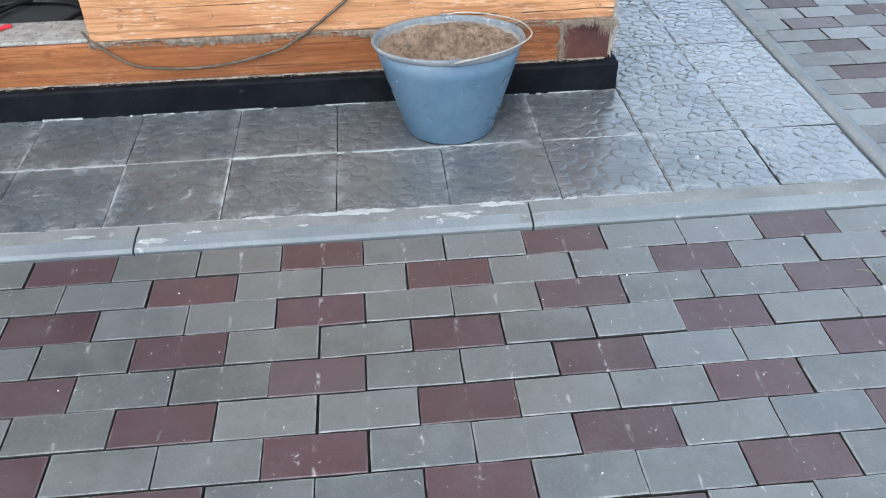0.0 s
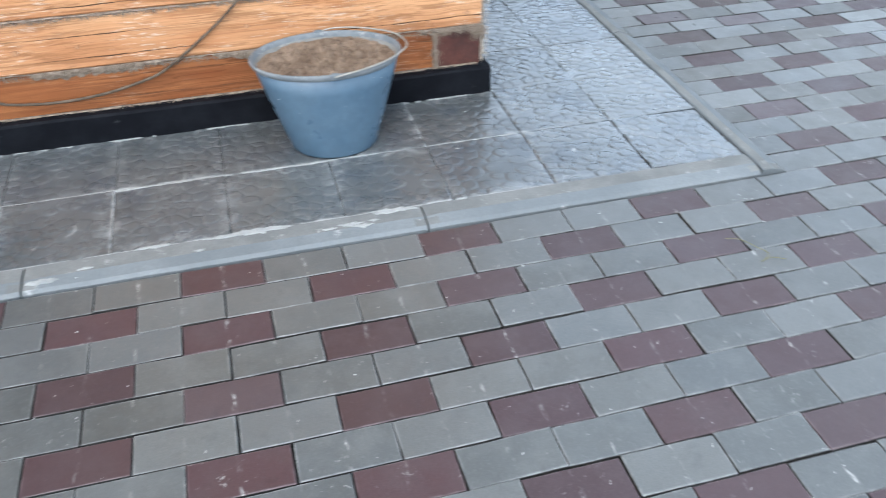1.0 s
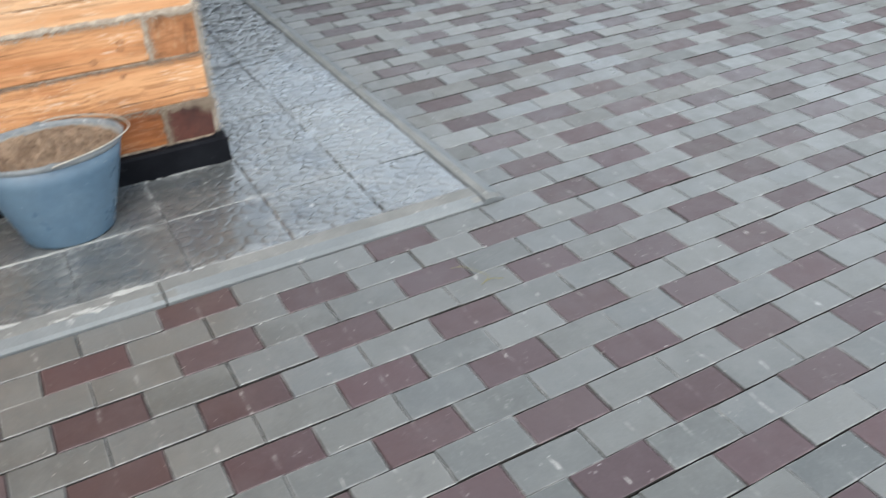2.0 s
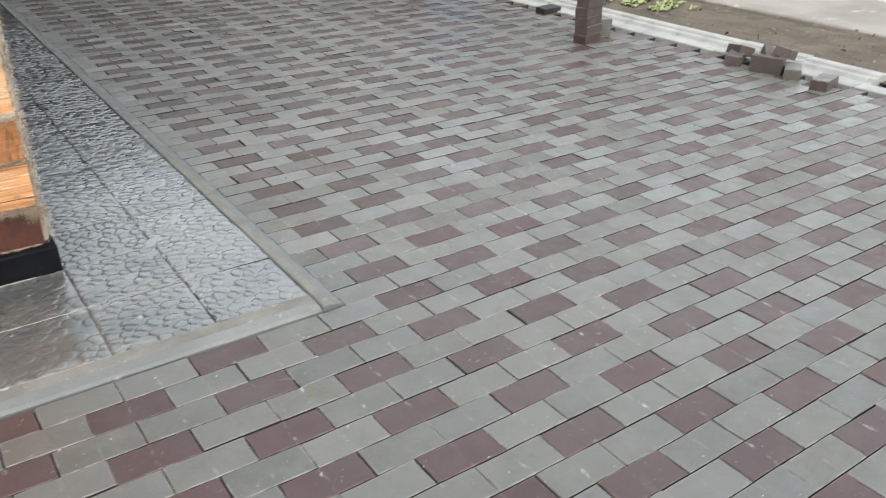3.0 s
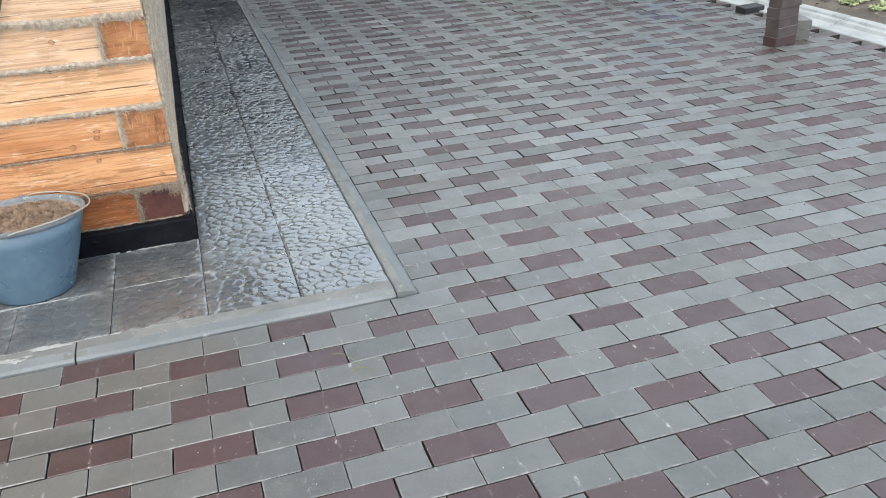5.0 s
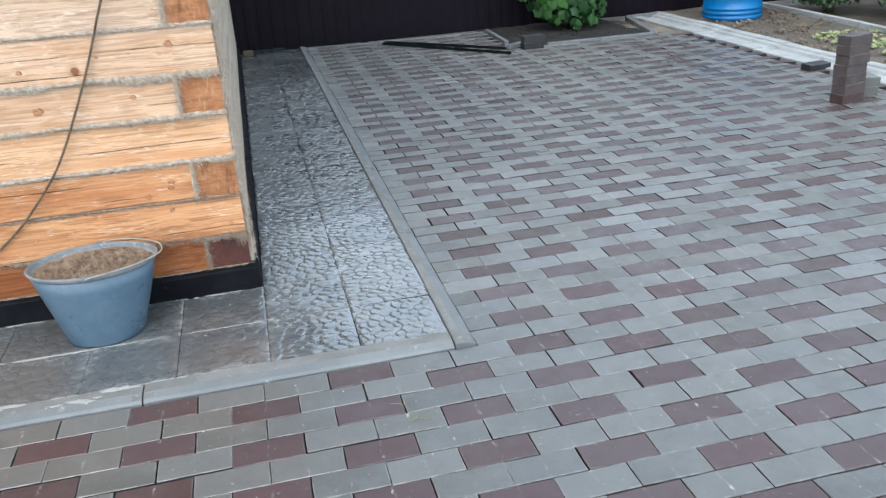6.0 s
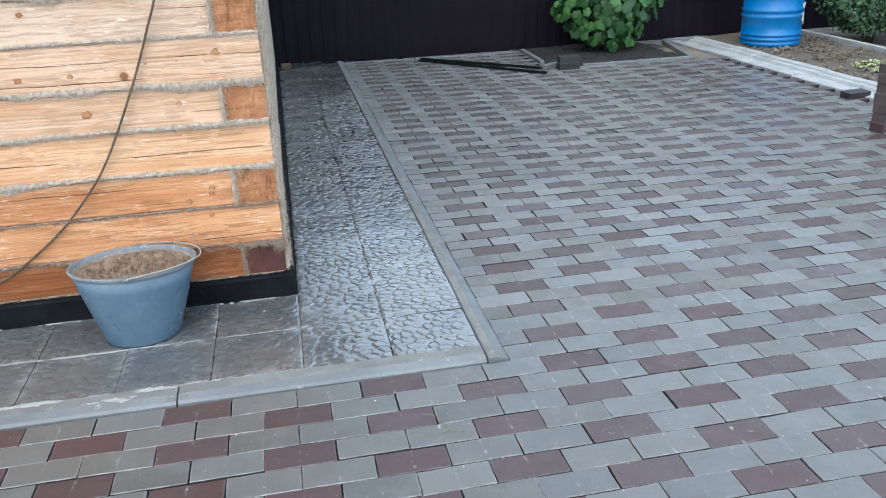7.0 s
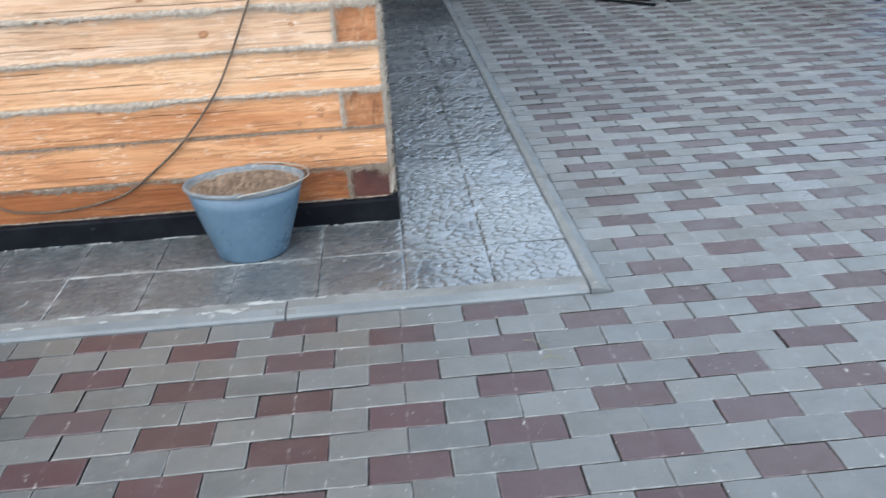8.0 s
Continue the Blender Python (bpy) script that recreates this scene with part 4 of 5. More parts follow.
for s in (-1, 1):
    bm = bmesh.new()
    box(bm, -0.012, 0.012, s * (B + 0.004) - 0.006, s * (B + 0.004) + 0.006, BH * 0.95, BH * 1.02, 0.004, 2)
    part("ear", bm, BUCKET_RIM, rim_part)
bm = bmesh.new()
rs = random.Random(5)
for _ in range(26):
    k, t = rs.uniform(math.pi * 1.0, math.pi * 2.0), rs.uniform(0.05, 0.9)
    a, b = oval(t)
    s = rs.uniform(0.0005, 0.0014) if rs.random() < 0.9 else 0.0022
    bmesh.ops.create_icosphere(bm, subdivisions=1, radius=s, matrix=Matrix.Translation(((a + 0.0005) * math.cos(k), (b + 0.0005) * math.sin(k) - 0.026 * (1 - t), BH * t)))
tagged(part("splashes", bm, WHITE, shell, "dried white mortar splashes"), kind="stuff")

# ---------------------------------------------------------------- gutter and garden kerbs
gutter = thing("gutter", "pale concrete drainage gutter along the paving", "gutter", kind="structure", at=(GUT, 0, 0))
PROF = [(0.0, -0.07), (0.0, 0.004), (0.006, 0.010), (0.085, 0.012), (0.10, 0.006), (0.112, -0.012), (0.175, -0.018), (0.222, -0.012), (0.236, 0.008), (0.285, 0.010), (0.292, 0.022), (0.298, 0.026), (0.365, 0.026), (0.375, 0.018), (0.375, -0.07)]
PROF_LOW = [(0.0, -0.07), (0.0, 0.004), (0.006, 0.010), (0.105, 0.012), (0.112, 0.006), (0.112, -0.07)]
k = 0
y = -3.0
while y < 6.3:
    prof = PROF if y > 0.3 else PROF_LOW
    y1 = min(y + 0.5, 6.34)
    r = random.Random(k + 300)
    lift, slip = r.gauss(0, 0.0018), r.gauss(0, 0.004)
    bm = bmesh.new()
    ends = []
    for yy in (y + 0.002, y + 0.006, y1 - 0.006, y1 - 0.002):
        e = 0.0025 if yy in (y + 0.002, y1 - 0.002) else 0.0
        ends.append([bm.verts.new((px + slip, yy, pz + lift - e)) for px, pz in prof])
    for p, q in zip(ends, ends[1:]):
        for i in range(len(prof) - 1):
            bm.faces.new((p[i], p[i + 1], q[i + 1], q[i]))
    bm.faces.new(ends[0][::-1])
    bm.faces.new(ends[-1])
    bmesh.ops.recalc_face_normals(bm, faces=bm.faces[:])
    part("gutter_stone", bm, GUTTER, gutter)
    y, k = y1, k + 1


def edging(x0, y0, x1, y1, name_label, w=0.05, z=0.02, material=None):
    """A low garden edging of short concrete stones from one point to another."""
    L = math.hypot(x1 - x0, y1 - y0)
    ob = thing("garden_edging", name_label, "kerb", "garden edgings", "structure", at=(x0, y0, 0), turn=math.degrees(math.atan2(y1 - y0, x1 - x0)))
    n = max(1, round(L / 0.5))
    for i in range(n):
        bm = bmesh.new()
        box(bm, L * i / n + 0.002, L * (i + 1) / n - 0.002, -w / 2, w / 2, -0.07, z + rng.gauss(0, 0.0015), 0.006, 2)
        part("edging_stone", bm, material or KERB, ob)
    return ob


edging(-0.09, 6.42, 0.62, 6.33, "thin pale concrete edging in front of the fence", 0.025, 0.008)
edging(0.64, 6.32, 1.80, 6.30, "thin pale concrete edging in front of the fence", 0.025, 0.010)
edging(1.80, 6.28, 1.76, 5.46, "pale concrete edging stone beside the planting bed", 0.045, 0.035)
edging(2.08, 5.20, 3.16, 5.17, "pale concrete edging along the planting bed", 0.035, 0.022)
edging(3.18, 5.19, 3.40, 6.22, "pale concrete edging between planting bed and sand", 0.06, 0.03)
edging(3.40, 6.27, 3.86, 6.34, "pale concrete edging at the fence", 0.05, 0.03)
edging(4.86, 3.0, 5.06, 6.4, "pale concrete edging in front of the shrubs", 0.06, 0.04, GUTTER)

# ---------------------------------------------------------------- barrel
barrel = thing("barrel", "big blue plastic barrel standing on the garden soil", "barrel", at=(4.34, 5.70, -0.012))
R = 0.30
prof = [(0.0, 0.004), (R * 0.93, 0.004), (R * 0.96, 0.0), (R * 0.985, 0.010), (R, 0.02), (R * 1.02, 0.03), (R * 1.02, 0.042), (R * 0.985, 0.05), (R * 0.985, 0.066), (R * 1.02, 0.074), (R * 1.02, 0.088), (R * 0.985, 0.096), (R * 0.985, 0.112), (R * 1.015, 0.12), (R * 1.015, 0.132), (R * 0.985, 0.14)]
prof += [(R * 0.99, 0.2), (R * 0.99, 0.285), (R * 1.02, 0.295), (R * 1.02, 0.315), (R * 0.985, 0.325), (R * 0.985, 0.345), (R * 1.02, 0.355), (R * 1.02, 0.375), (R * 0.985, 0.385), (R * 0.985, 0.56)]
prof += [(R * 1.02, 0.57), (R * 1.02, 0.59), (R * 0.985, 0.60), (R * 0.985, 0.82), (R * 0.97, 0.86), (R * 0.985, 0.875), (R * 0.985, 0.905), (R * 0.94, 0.91), (R * 0.93, 0.89), (0.0, 0.888)]
bm = bmesh.new()
lathe(bm, prof, 64)
bmesh.ops.remove_doubles(bm, verts=bm.verts[:], dist=0.0003)
bmesh.ops.recalc_face_normals(bm, faces=bm.faces[:])
drum = part("drum", bm, BARREL, barrel, "", True)
bm = bmesh.new()
lathe(bm, [(R * 0.99, 0.868), (R * 1.03, 0.872), (R * 1.03, 0.902), (R * 0.99, 0.906)], 64)
part("lid_ring", bm, STEEL, barrel, "galvanised clamp ring", True)
bm = bmesh.new()
rs = random.Random(8)
for _ in range(46):
    an, z = rs.gauss(-0.75, 0.09), rs.uniform(0.22, 0.42)
    box(bm, -0.004, 0.004, -rs.uniform(0.004, 0.012), rs.uniform(0.004, 0.012), -0.009, 0.009, 0.0, 1, Matrix.Translation(((R * 1.012) * math.cos(an), (R * 1.012) * math.sin(an), z)) @ Matrix.Rotation(an, 4, "Z") @ Matrix.Rotation(rs.uniform(0, 3), 4, "X"))
tagged(part("scrapes", bm, WHITE, drum, "peeling white scrapes"), kind="stuff")

# ---------------------------------------------------------------- loose paving blocks


def block_mesh(material, l=0.1960, w=0.0960, h=0.06, c=0.004, laid=False, seed=None):
    """A paving block: straight sides, a rounded top arris, uv along its length; with a seed its arris is worn uneven."""
    bm = bmesh.new()
    a, b = l / 2, w / 2
    nx, ny = (5, 3) if seed is not None else (1, 1)
    line = [(-a + l * i / nx, -b) for i in range(nx)] + [(a, -b + w * i / ny) for i in range(ny)]
    line += [(-x, -y) for x, y in line]
    worn = [0.0 if seed is None else 0.0011 * noise.noise((x * 31, y * 31, seed)) + 0.0009 * noise.noise((x * 90, y * 90, seed + 5)) for x, y in line]
    bands = ((0.0, -h), (0.0, -c), (c, 0.0)) if seed is not None else ((0.0, -h), (0.0, -c), (0.35 * c, -0.35 * c), (c, 0.0))
    rings = []
    for inset, z in bands:
        ring = []
        for (x, y), e in zip(line, worn):
            k = inset + e * (z > -h)
            ring.append(bm.verts.new((x * (1 - k / a) if abs(x) > a - 1e-6 else x, y * (1 - k / b) if abs(y) > b - 1e-6 else y, z)))
        rings.append(ring)
    m = len(line)
    for p, q in zip(rings, rings[1:]):
        for k in range(m):
            bm.faces.new((p[k], p[(k + 1) % m], q[(k + 1) % m], q[k]))
    bm.faces.new(rings[-1])
    bm.faces.new(rings[0][::-1])
    uv = bm.loops.layers.uv.new("UVMap")
    for f in bm.faces:
        low = min(v.co.z for v in f.verts)
        side = 0.3 if low < -c - 0.001 else 1.0
        # sides of laid blocks take the dark joint tone, its shade included
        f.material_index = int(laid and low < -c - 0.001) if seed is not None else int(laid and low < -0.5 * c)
        for lp in f.loops:
            lp[uv].uv = (lp.vert.co.x / l * side + 0.5 * side + 0.12 * (side < 1), lp.vert.co.y / w * side + 0.5)
    return finish(bm, "paver", (material, GRIME_SHADE)) if laid else finish(bm, "paving_block", material)


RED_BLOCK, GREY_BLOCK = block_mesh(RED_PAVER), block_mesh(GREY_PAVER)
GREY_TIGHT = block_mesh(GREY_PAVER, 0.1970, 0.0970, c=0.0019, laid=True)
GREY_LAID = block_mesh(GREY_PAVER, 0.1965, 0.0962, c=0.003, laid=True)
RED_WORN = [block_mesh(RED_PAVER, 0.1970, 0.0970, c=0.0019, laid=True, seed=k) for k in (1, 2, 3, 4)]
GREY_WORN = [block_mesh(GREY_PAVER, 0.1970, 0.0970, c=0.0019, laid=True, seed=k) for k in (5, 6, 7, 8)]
DUSTY, DARK = block_mesh(DUSTY_BLOCK), block_mesh(DARK_BLOCK)


def loose(mesh, x, y, z, rz, rx=0, ry=0, label="dusty brown-red paving block lying on the paving"):
    """A block lying loose; z is the height of its middle."""
    ob = new("paving_block", mesh)
    ob.matrix_basis = pose(x, y, z, rx, ry, rz) @ Matrix.Translation((0, 0, 0.03))
    return tagged(ob, label, "paving block", "loose paving blocks")


for i in range(7):
    loose(RED_BLOCK if i < 1 else DUSTY, 2.992 + rng.gauss(0, 0.003), 2.172 + rng.gauss(0, 0.003), 0.031 + 0.0608 * i, 15.0 + rng.gauss(0, 1.6), label="dark red paving block at the foot of a stack" if i == 0 else "dusty pinkish-brown paving block in a tall stack")
loose(GREY_BLOCK, 3.235, 2.31, 0.031, 70, 0, 0, "grey paving block lying beside the stack")
loose(GREY_BLOCK, 3.235, 2.31, 0.092, 74, 0, 0, "grey paving block lying beside the stack")
loose(DARK, 3.44, 3.09, 0.016, 8, 4, 0, "dark grey paving block leaning on the gutter")
loose(DUSTY, 3.395, 1.24, 0.031, 28)
loose(DUSTY, 3.495, 1.285, 0.055, 60, 14, 10)
loose(DUSTY, 3.50, 1.065, 0.064, 40, 18, -8)
loose(DUSTY, 3.355, 0.98, 0.05, 105, 90, 0, "dusty paving block standing on its edge")
loose(DUSTY, 3.515, 0.975, 0.10, 20, 10, 14)
loose(GREY_BLOCK, 3.42, 0.845, 0.031, 33, 0, 0, "grey paving block lying beside the gutter")
loose(DUSTY, 3.352, 0.592, 0.031, 14)
loose(DARK, 1.90, 5.11, 0.031, 2, 0, 0, "dark grey paving block stacked by the planting bed")
loose(DARK, 1.905, 5.12, 0.092, 1, 0, 0, "dark grey paving block stacked by the planting bed")

# dark steel profiles lying across the far paving
for x0, y0, x1, y1, z in ((0.658, 6.16, 1.626, 4.93, 0.0), (0.69, 6.24, 1.685, 5.17, 0.0)):
    L, an = math.hypot(x1 - x0, y1 - y0), math.degrees(math.atan2(y1 - y0, x1 - x0))
    bm = bmesh.new()
    v = [(0, -0.015), (0, 0.015), (0.02, 0.015), (0.02, 0.012), (0.003, 0.012), (0.003, -0.012), (0.02, -0.012), (0.02, -0.015)]
    a = [bm.verts.new((0, q, p + 0.003)) for p, q in v]
    b = [bm.verts.new((L, q, p + 0.003)) for p, q in v]
    for i in range(8):
        bm.faces.new((a[i], b[i], b[(i + 1) % 8], a[(i + 1) % 8]))
    bm.faces.new(a[::-1])
    bm.faces.new(b)
    bmesh.ops.recalc_face_normals(bm, faces=bm.faces[:])
    solid("steel_profile", bm, BLACK, "black painted steel channel lying across the paving", "metal bar", "steel bars on the paving", at=pose(x0, y0, z, 0, 0, an))
bm = bmesh.new()
box(bm, 0, 0.36, -0.025, 0.025, 0.003, 0.05, 0.005)
solid("edging_stone", bm, KERB, "loose pale edging stone beside the dark blocks", "kerb", at=pose(1.665, 5.13, 0, 0, 0, 35))

bm = bmesh.new()
box(bm, -0.05, 0.05, -0.035, 0.035, 0.0, 0.05, 0.004, 2)
solid("wood_offcut", bm, DARK_WALL, "brown wooden offcut on the apron tiles by the fence", "offcut", at=pose(-0.70, 6.22, 0.016, 0, 0, 4))

# things far off on the concrete path
for x, y, r0, r1, h, mat, lab in ((7.75, 2.30, 0.16, 0.2, 0.3, BLUE_TUB, "deep blue plastic tub on the concrete path"), (7.05, 2.75, 0.17, 0.2, 0.12, LIME_TUB, "yellow-green plastic basin on the concrete path")):
    bm = bmesh.new()
    lathe(bm, [(0.0, 0.0), (r0, 0.0), (r1, h), (r1 + 0.015, h + 0.004), (r1 + 0.012, h - 0.012), (r1 - 0.004, h - 0.006), (r0 - 0.004, 0.006), (0.0, 0.006)], 40)
    bmesh.ops.remove_doubles(bm, verts=bm.verts[:], dist=0.0003)
    bmesh.ops.recalc_face_normals(bm, faces=bm.faces[:])
    solid("tub", bm, mat, lab, "tub", smooth=True, at=pose(x, y, 0.02))
bm = bmesh.new()
bmesh.ops.create_icosphere(bm, subdivisions=4, radius=0.2)
for v in bm.verts:
    v.co *= 1 + 0.18 * noise.noise(v.co * 7) + 0.06 * noise.noise(v.co * 21)
    v.co.z = max(-0.06, v.co.z * 0.5) + 0.06
solid("sack", bm, BAG, "crumpled white sack on the concrete path", "sack", smooth=True, at=pose(7.45, 2.55, 0.02, 0, 0, 30))

# ---------------------------------------------------------------- plants


def leaf_mesh(material, size=0.1, lobes=5, deep=0.22):
    """A lobed leaf, cupped, with a short stalk; base at the origin, tip along +y."""
    bm = bmesh.new()
    pts = []
    n = lobes * 4
    for i in range(n + 1):
        a = -2.55 + 5.1 * i / n
        r = 0.5 * size * (1 - deep * (0.5 - 0.5 * math.cos(2 * math.pi * i / 4)) + 0.22 * math.cos(a))
        x, y = r * math.sin(a), 0.42 * size + r * math.cos(a)
        pts.append((x, y, -0.10 * size * (abs(x) / size * 2) ** 1.5 - 0.16 * size * (y / size) ** 2))
    c = bm.verts.new((0, 0.42 * size, 0.015 * size))
    base = bm.verts.new((0, 0.05 * size, 0))
    ring = [bm.verts.new(p) for p in pts]
    for p, q in zip(ring, ring[1:]):
        bm.faces.new((c, q, p))
    bm.faces.new((c, base, ring[-1]))
    bm.faces.new((c, ring[0], base))
    s = [bm.verts.new(q) for q in ((-0.0012, 0.05 * size, 0), (0.0012, 0.05 * size, 0), (0.0, -0.35 * size, -0.1 * size))]
    bm.faces.new(s)
    return finish(bm, "leaf", material, True)


def blob(rs, cx, cy, cz, ax, ay, az, lumps):
    """A random point near the uneven skin of a bush, and its outward way."""
    while True:
        d = Vector((rs.gauss(0, 1), rs.gauss(0, 1), rs.gauss(0, 1))).normalized()
        k = (0.82 + lumps * noise.noise(d * 2.1 + Vector((cx, cy, 0)))) * (1 - 0.45 * rs.random() ** 2)
        p = Vector((cx + d.x * ax * k, cy + d.y * ay * k, cz + d.z * az * k))
        if p.z > 0.06:
            return p, d


def leaf_pose(rs, p, d, lo=0.7, hi=1.3, hang=0.6):
    face = (d + Vector((0, -0.25, 0.55)) + Vector((rs.gauss(0, 0.35), rs.gauss(0, 0.35), rs.gauss(0, 0.3)))).normalized()
    tip = (d * 0.5 + Vector((rs.gauss(0, 0.6), rs.gauss(0, 0.6), -hang))).normalized()
    tip = (tip - face * tip.dot(face)).normalized()
    m = Matrix((tip.cross(face), tip, face)).transposed().to_4x4()
    return Matrix.Translation(p) @ m @ Matrix.Scale(rs.uniform(lo, hi), 4)


def joined_leaves(name, poses, mesh, material, parent, label=""):
    vs, fs, base = [], [], 0
    src = [v.co.copy() for v in mesh.vertices]
    fc = [tuple(p.vertices) for p in mesh.polygons]
    for m in poses:
        vs += [tuple(m @ c) for c in src]
        fs += [tuple(i + base for i in f) for f in fc]
        base += len(src)
    me = bpy.data.meshes.new(name)
    me.from_pydata(vs, [], fs)
    me.materials.append(material)
    me.polygons.foreach_set("use_smooth", [True] * len(me.polygons))
    ob = link(name, me, parent, label)
    if parent is None:
        return ob
    return tagged(ob, kind="stuff")


bush = thing("bush", "leafy bright green vine bush growing against the fence", "bush", at=(2.72, 6.06, 0.0))
rs = random.Random(21)
for i in range(9):
    an = 2 * math.pi * i / 9 + rs.uniform(-0.2, 0.2)
    top = Vector((math.cos(an) * rs.uniform(0.1, 0.42), math.sin(an) * rs.uniform(0.05, 0.22), rs.uniform(0.5, 1.15)))
    bm = bmesh.new()
    tube(bm, smooth_line([(math.cos(an) * 0.04, math.sin(an) * 0.03, -0.03), top * 0.4 + Vector((0, 0, 0.08)), top], 6), [0.011 - 0.0005 * k for k in range(13)], 6)
    part("stem", bm, STEM, bush, "", True)
leaf = leaf_mesh(LEAF, 0.112, 5, 0.28)
poses = []
for i in range(900):
    p, d = blob(rs, 0.02, 0.0, 0.60, 0.64, 0.38, 0.64, 0.42)
    poses.append(leaf_pose(rs, p, d, 0.45, 1.2))
front = sorted(poses, key=lambda m: m.translation.y - 0.15 * m.translation.z)
for m in front[:280]:
    link("leaf", leaf, bush, "", m)
joined_leaves("foliage", front[280:], leaf, LEAF, bush)

small = leaf_mesh(SHRUB, 0.034, 3, 0.12)
for x, y, ax, ay, az, cz, n, seed in ((5.55, 5.75, 0.55, 0.6, 0.75, 0.55, 2600, 1), (6.2, 5.0, 0.8, 0.7, 0.8, 0.6, 3000, 2), (5.75, 4.2, 0.55, 0.75, 0.5, 0.32, 2600, 3), (5.6, 3.45, 0.42, 0.4, 0.34, 0.2, 1300, 4), (7.2, 4.4, 0.9, 0.9, 0.9, 0.6, 2500, 5)):
    rs = random.Random(400 + seed)
    shrub = thing("shrub", "dense dark green shrub behind the garden edging", "shrub", "shrubs", at=(x, y, 0.0))
    for i in range(7):
        an = rs.uniform(0, 6.28)
        top = Vector((math.cos(an) * ax * 0.5, math.sin(an) * ay * 0.5, cz + az * rs.uniform(0.1, 0.6)))
        bm = bmesh.new()
        tube(bm, smooth_line([(math.cos(an) * 0.05, math.sin(an) * 0.05, -0.08), top * 0.45, top], 5), [0.012 - 0.0008 * k for k in range(11)], 5)
        part("stem", bm, STEM, shrub, "", True)
    joined_leaves("foliage", [leaf_pose(rs, *blob(rs, 0, 0, cz, ax, ay, az, 0.35), 0.6, 1.4, 0.3) for _ in range(int(n * 2.6))], small, SHRUB, shrub)

# fallen and mown leaves on the garden soil
chip = leaf_mesh(LITTER, 0.020, 3, 0.1)
for name, mat, n, seed, lab in (("cut_greens", LITTER, 3200, 31, "pale green cut leaves strewn in rows on the soil"), ("dry_leaves", DRY, 1500, 32, "dry brown leaf litter on the soil")):
    rs = random.Random(seed)
    poses = []
    while len(poses) < n:
        x, y = rs.uniform(3.92, 5.02), rs.uniform(-0.5, 6.2)
        f = noise.noise((x * 2.2, y * 2.2, seed)) + 0.5 * noise.noise((x * 7, y * 7, seed))
        row = math.sin((y - 0.4 * x) * 21.0)
        if mat is LITTER and not (2.55 < y < 4.3 and x > 4.2 and row > -0.2 and f > -0.3):
            continue
        if mat is DRY and (f < 0.0 or rs.random() > (0.7 if y > 3.6 else 0.05)):
            continue
        m = pose(x, y, 0.006 + rs.uniform(0, 0.012), rs.gauss(0, 22), rs.gauss(0, 22), rs.uniform(0, 360)) @ Matrix.Scale(rs.uniform(0.5, 1.5), 4)
        poses.append(m)
    ob = joined_leaves(name, poses, chip, mat, None)
    tagged(ob, lab, "leaf litter", kind="stuff")
rs = random.Random(33)
bm = bmesh.new()
for _ in range(420):
    x, y = rs.uniform(1.8, 3.15), rs.uniform(5.25, 6.3)
    s = rs.uniform(0.003, 0.010)
    bmesh.ops.create_icosphere(bm, subdivisions=1, radius=s, matrix=Matrix.Translation((x, y, 0.006)) @ Matrix.Diagonal((1, rs.uniform(0.6, 1), 0.6, 1)))
solid("soil_clods", bm, BED_SOIL, "small clods and stones on the dark soil", "soil", kind="stuff")
rs = random.Random(34)
bm = bmesh.new()
for _ in range(900):
    x, y = rs.uniform(3.9, 5.1), rs.uniform(-1.5, 6.2)
    s = rs.uniform(0.002, 0.008)
    bmesh.ops.create_icosphere(bm, subdivisions=1, radius=s, matrix=Matrix.Translation((x, y, 0.002)) @ Matrix.Diagonal((1, rs.uniform(0.6, 1), 0.6, 1)))
solid("soil_clods", bm, SOIL, "small clods on the trodden garden soil", "soil", kind="stuff")

# ---------------------------------------------------------------- small things on the paving
for pts in ([(-0.44, -0.245, 0.004), (-0.41, -0.262, 0.008), (-0.385, -0.30, 0.006), (-0.375, -0.335, 0.010), (-0.40, -0.352, 0.004)], [(-0.405, -0.352, 0.004), (-0.375, -0.347, 0.007), (-0.34, -0.358, 0.003)]):
    bm = bmesh.new()
    tube(bm, smooth_line(pts, 6), 0.0010, 6)
    solid("grass_stalk", bm, TWIG, "dry greenish grass stalk lying on the paving", "stalk", "stalks on the paving", smooth=True)
rs = random.Random(35)
bm = bmesh.new()
for _ in range(130):
    x, y = rs.uniform(-2.6, 1.6), rs.uniform(-1.3, 1.0)
    z = 0.001
    if KERB_X > x and y > KERB_Y:
        if y > PY - 0.02 and x < PX + 0.02:
            continue
        z = 0.016
    s = rs.uniform(0.0009, 0.0026)
    bmesh.ops.create_icosphere(bm, subdivisions=1, radius=s, matrix=Matrix.Translation((x, y, z)) @ Matrix.Diagonal((1, rs.uniform(0.5, 1), 0.45, 1)))
for x, y, z in ((-0.98, -0.205, 0.001), (-0.985, 0.36, 0.016), (-0.90, 0.575, 0.016), (-0.565, -0.13, 0.001), (-0.30, -0.20, 0.001)):
    bmesh.ops.create_icosphere(bm, subdivisions=1, radius=0.0030, matrix=Matrix.Translation((x, y, z)) @ Matrix.Diagonal((1, 0.8, 0.6, 1)))
solid("mortar_crumbs", bm, WHITE, "white mortar crumbs scattered over paving and tiles", "crumbs", kind="stuff")

# ---------------------------------------------------------------- kerb stones round the apron
kerb = thing("apron_kerb", "grey concrete kerb stones round the tiled apron", "kerb", kind="structure")
KZ = 0.019


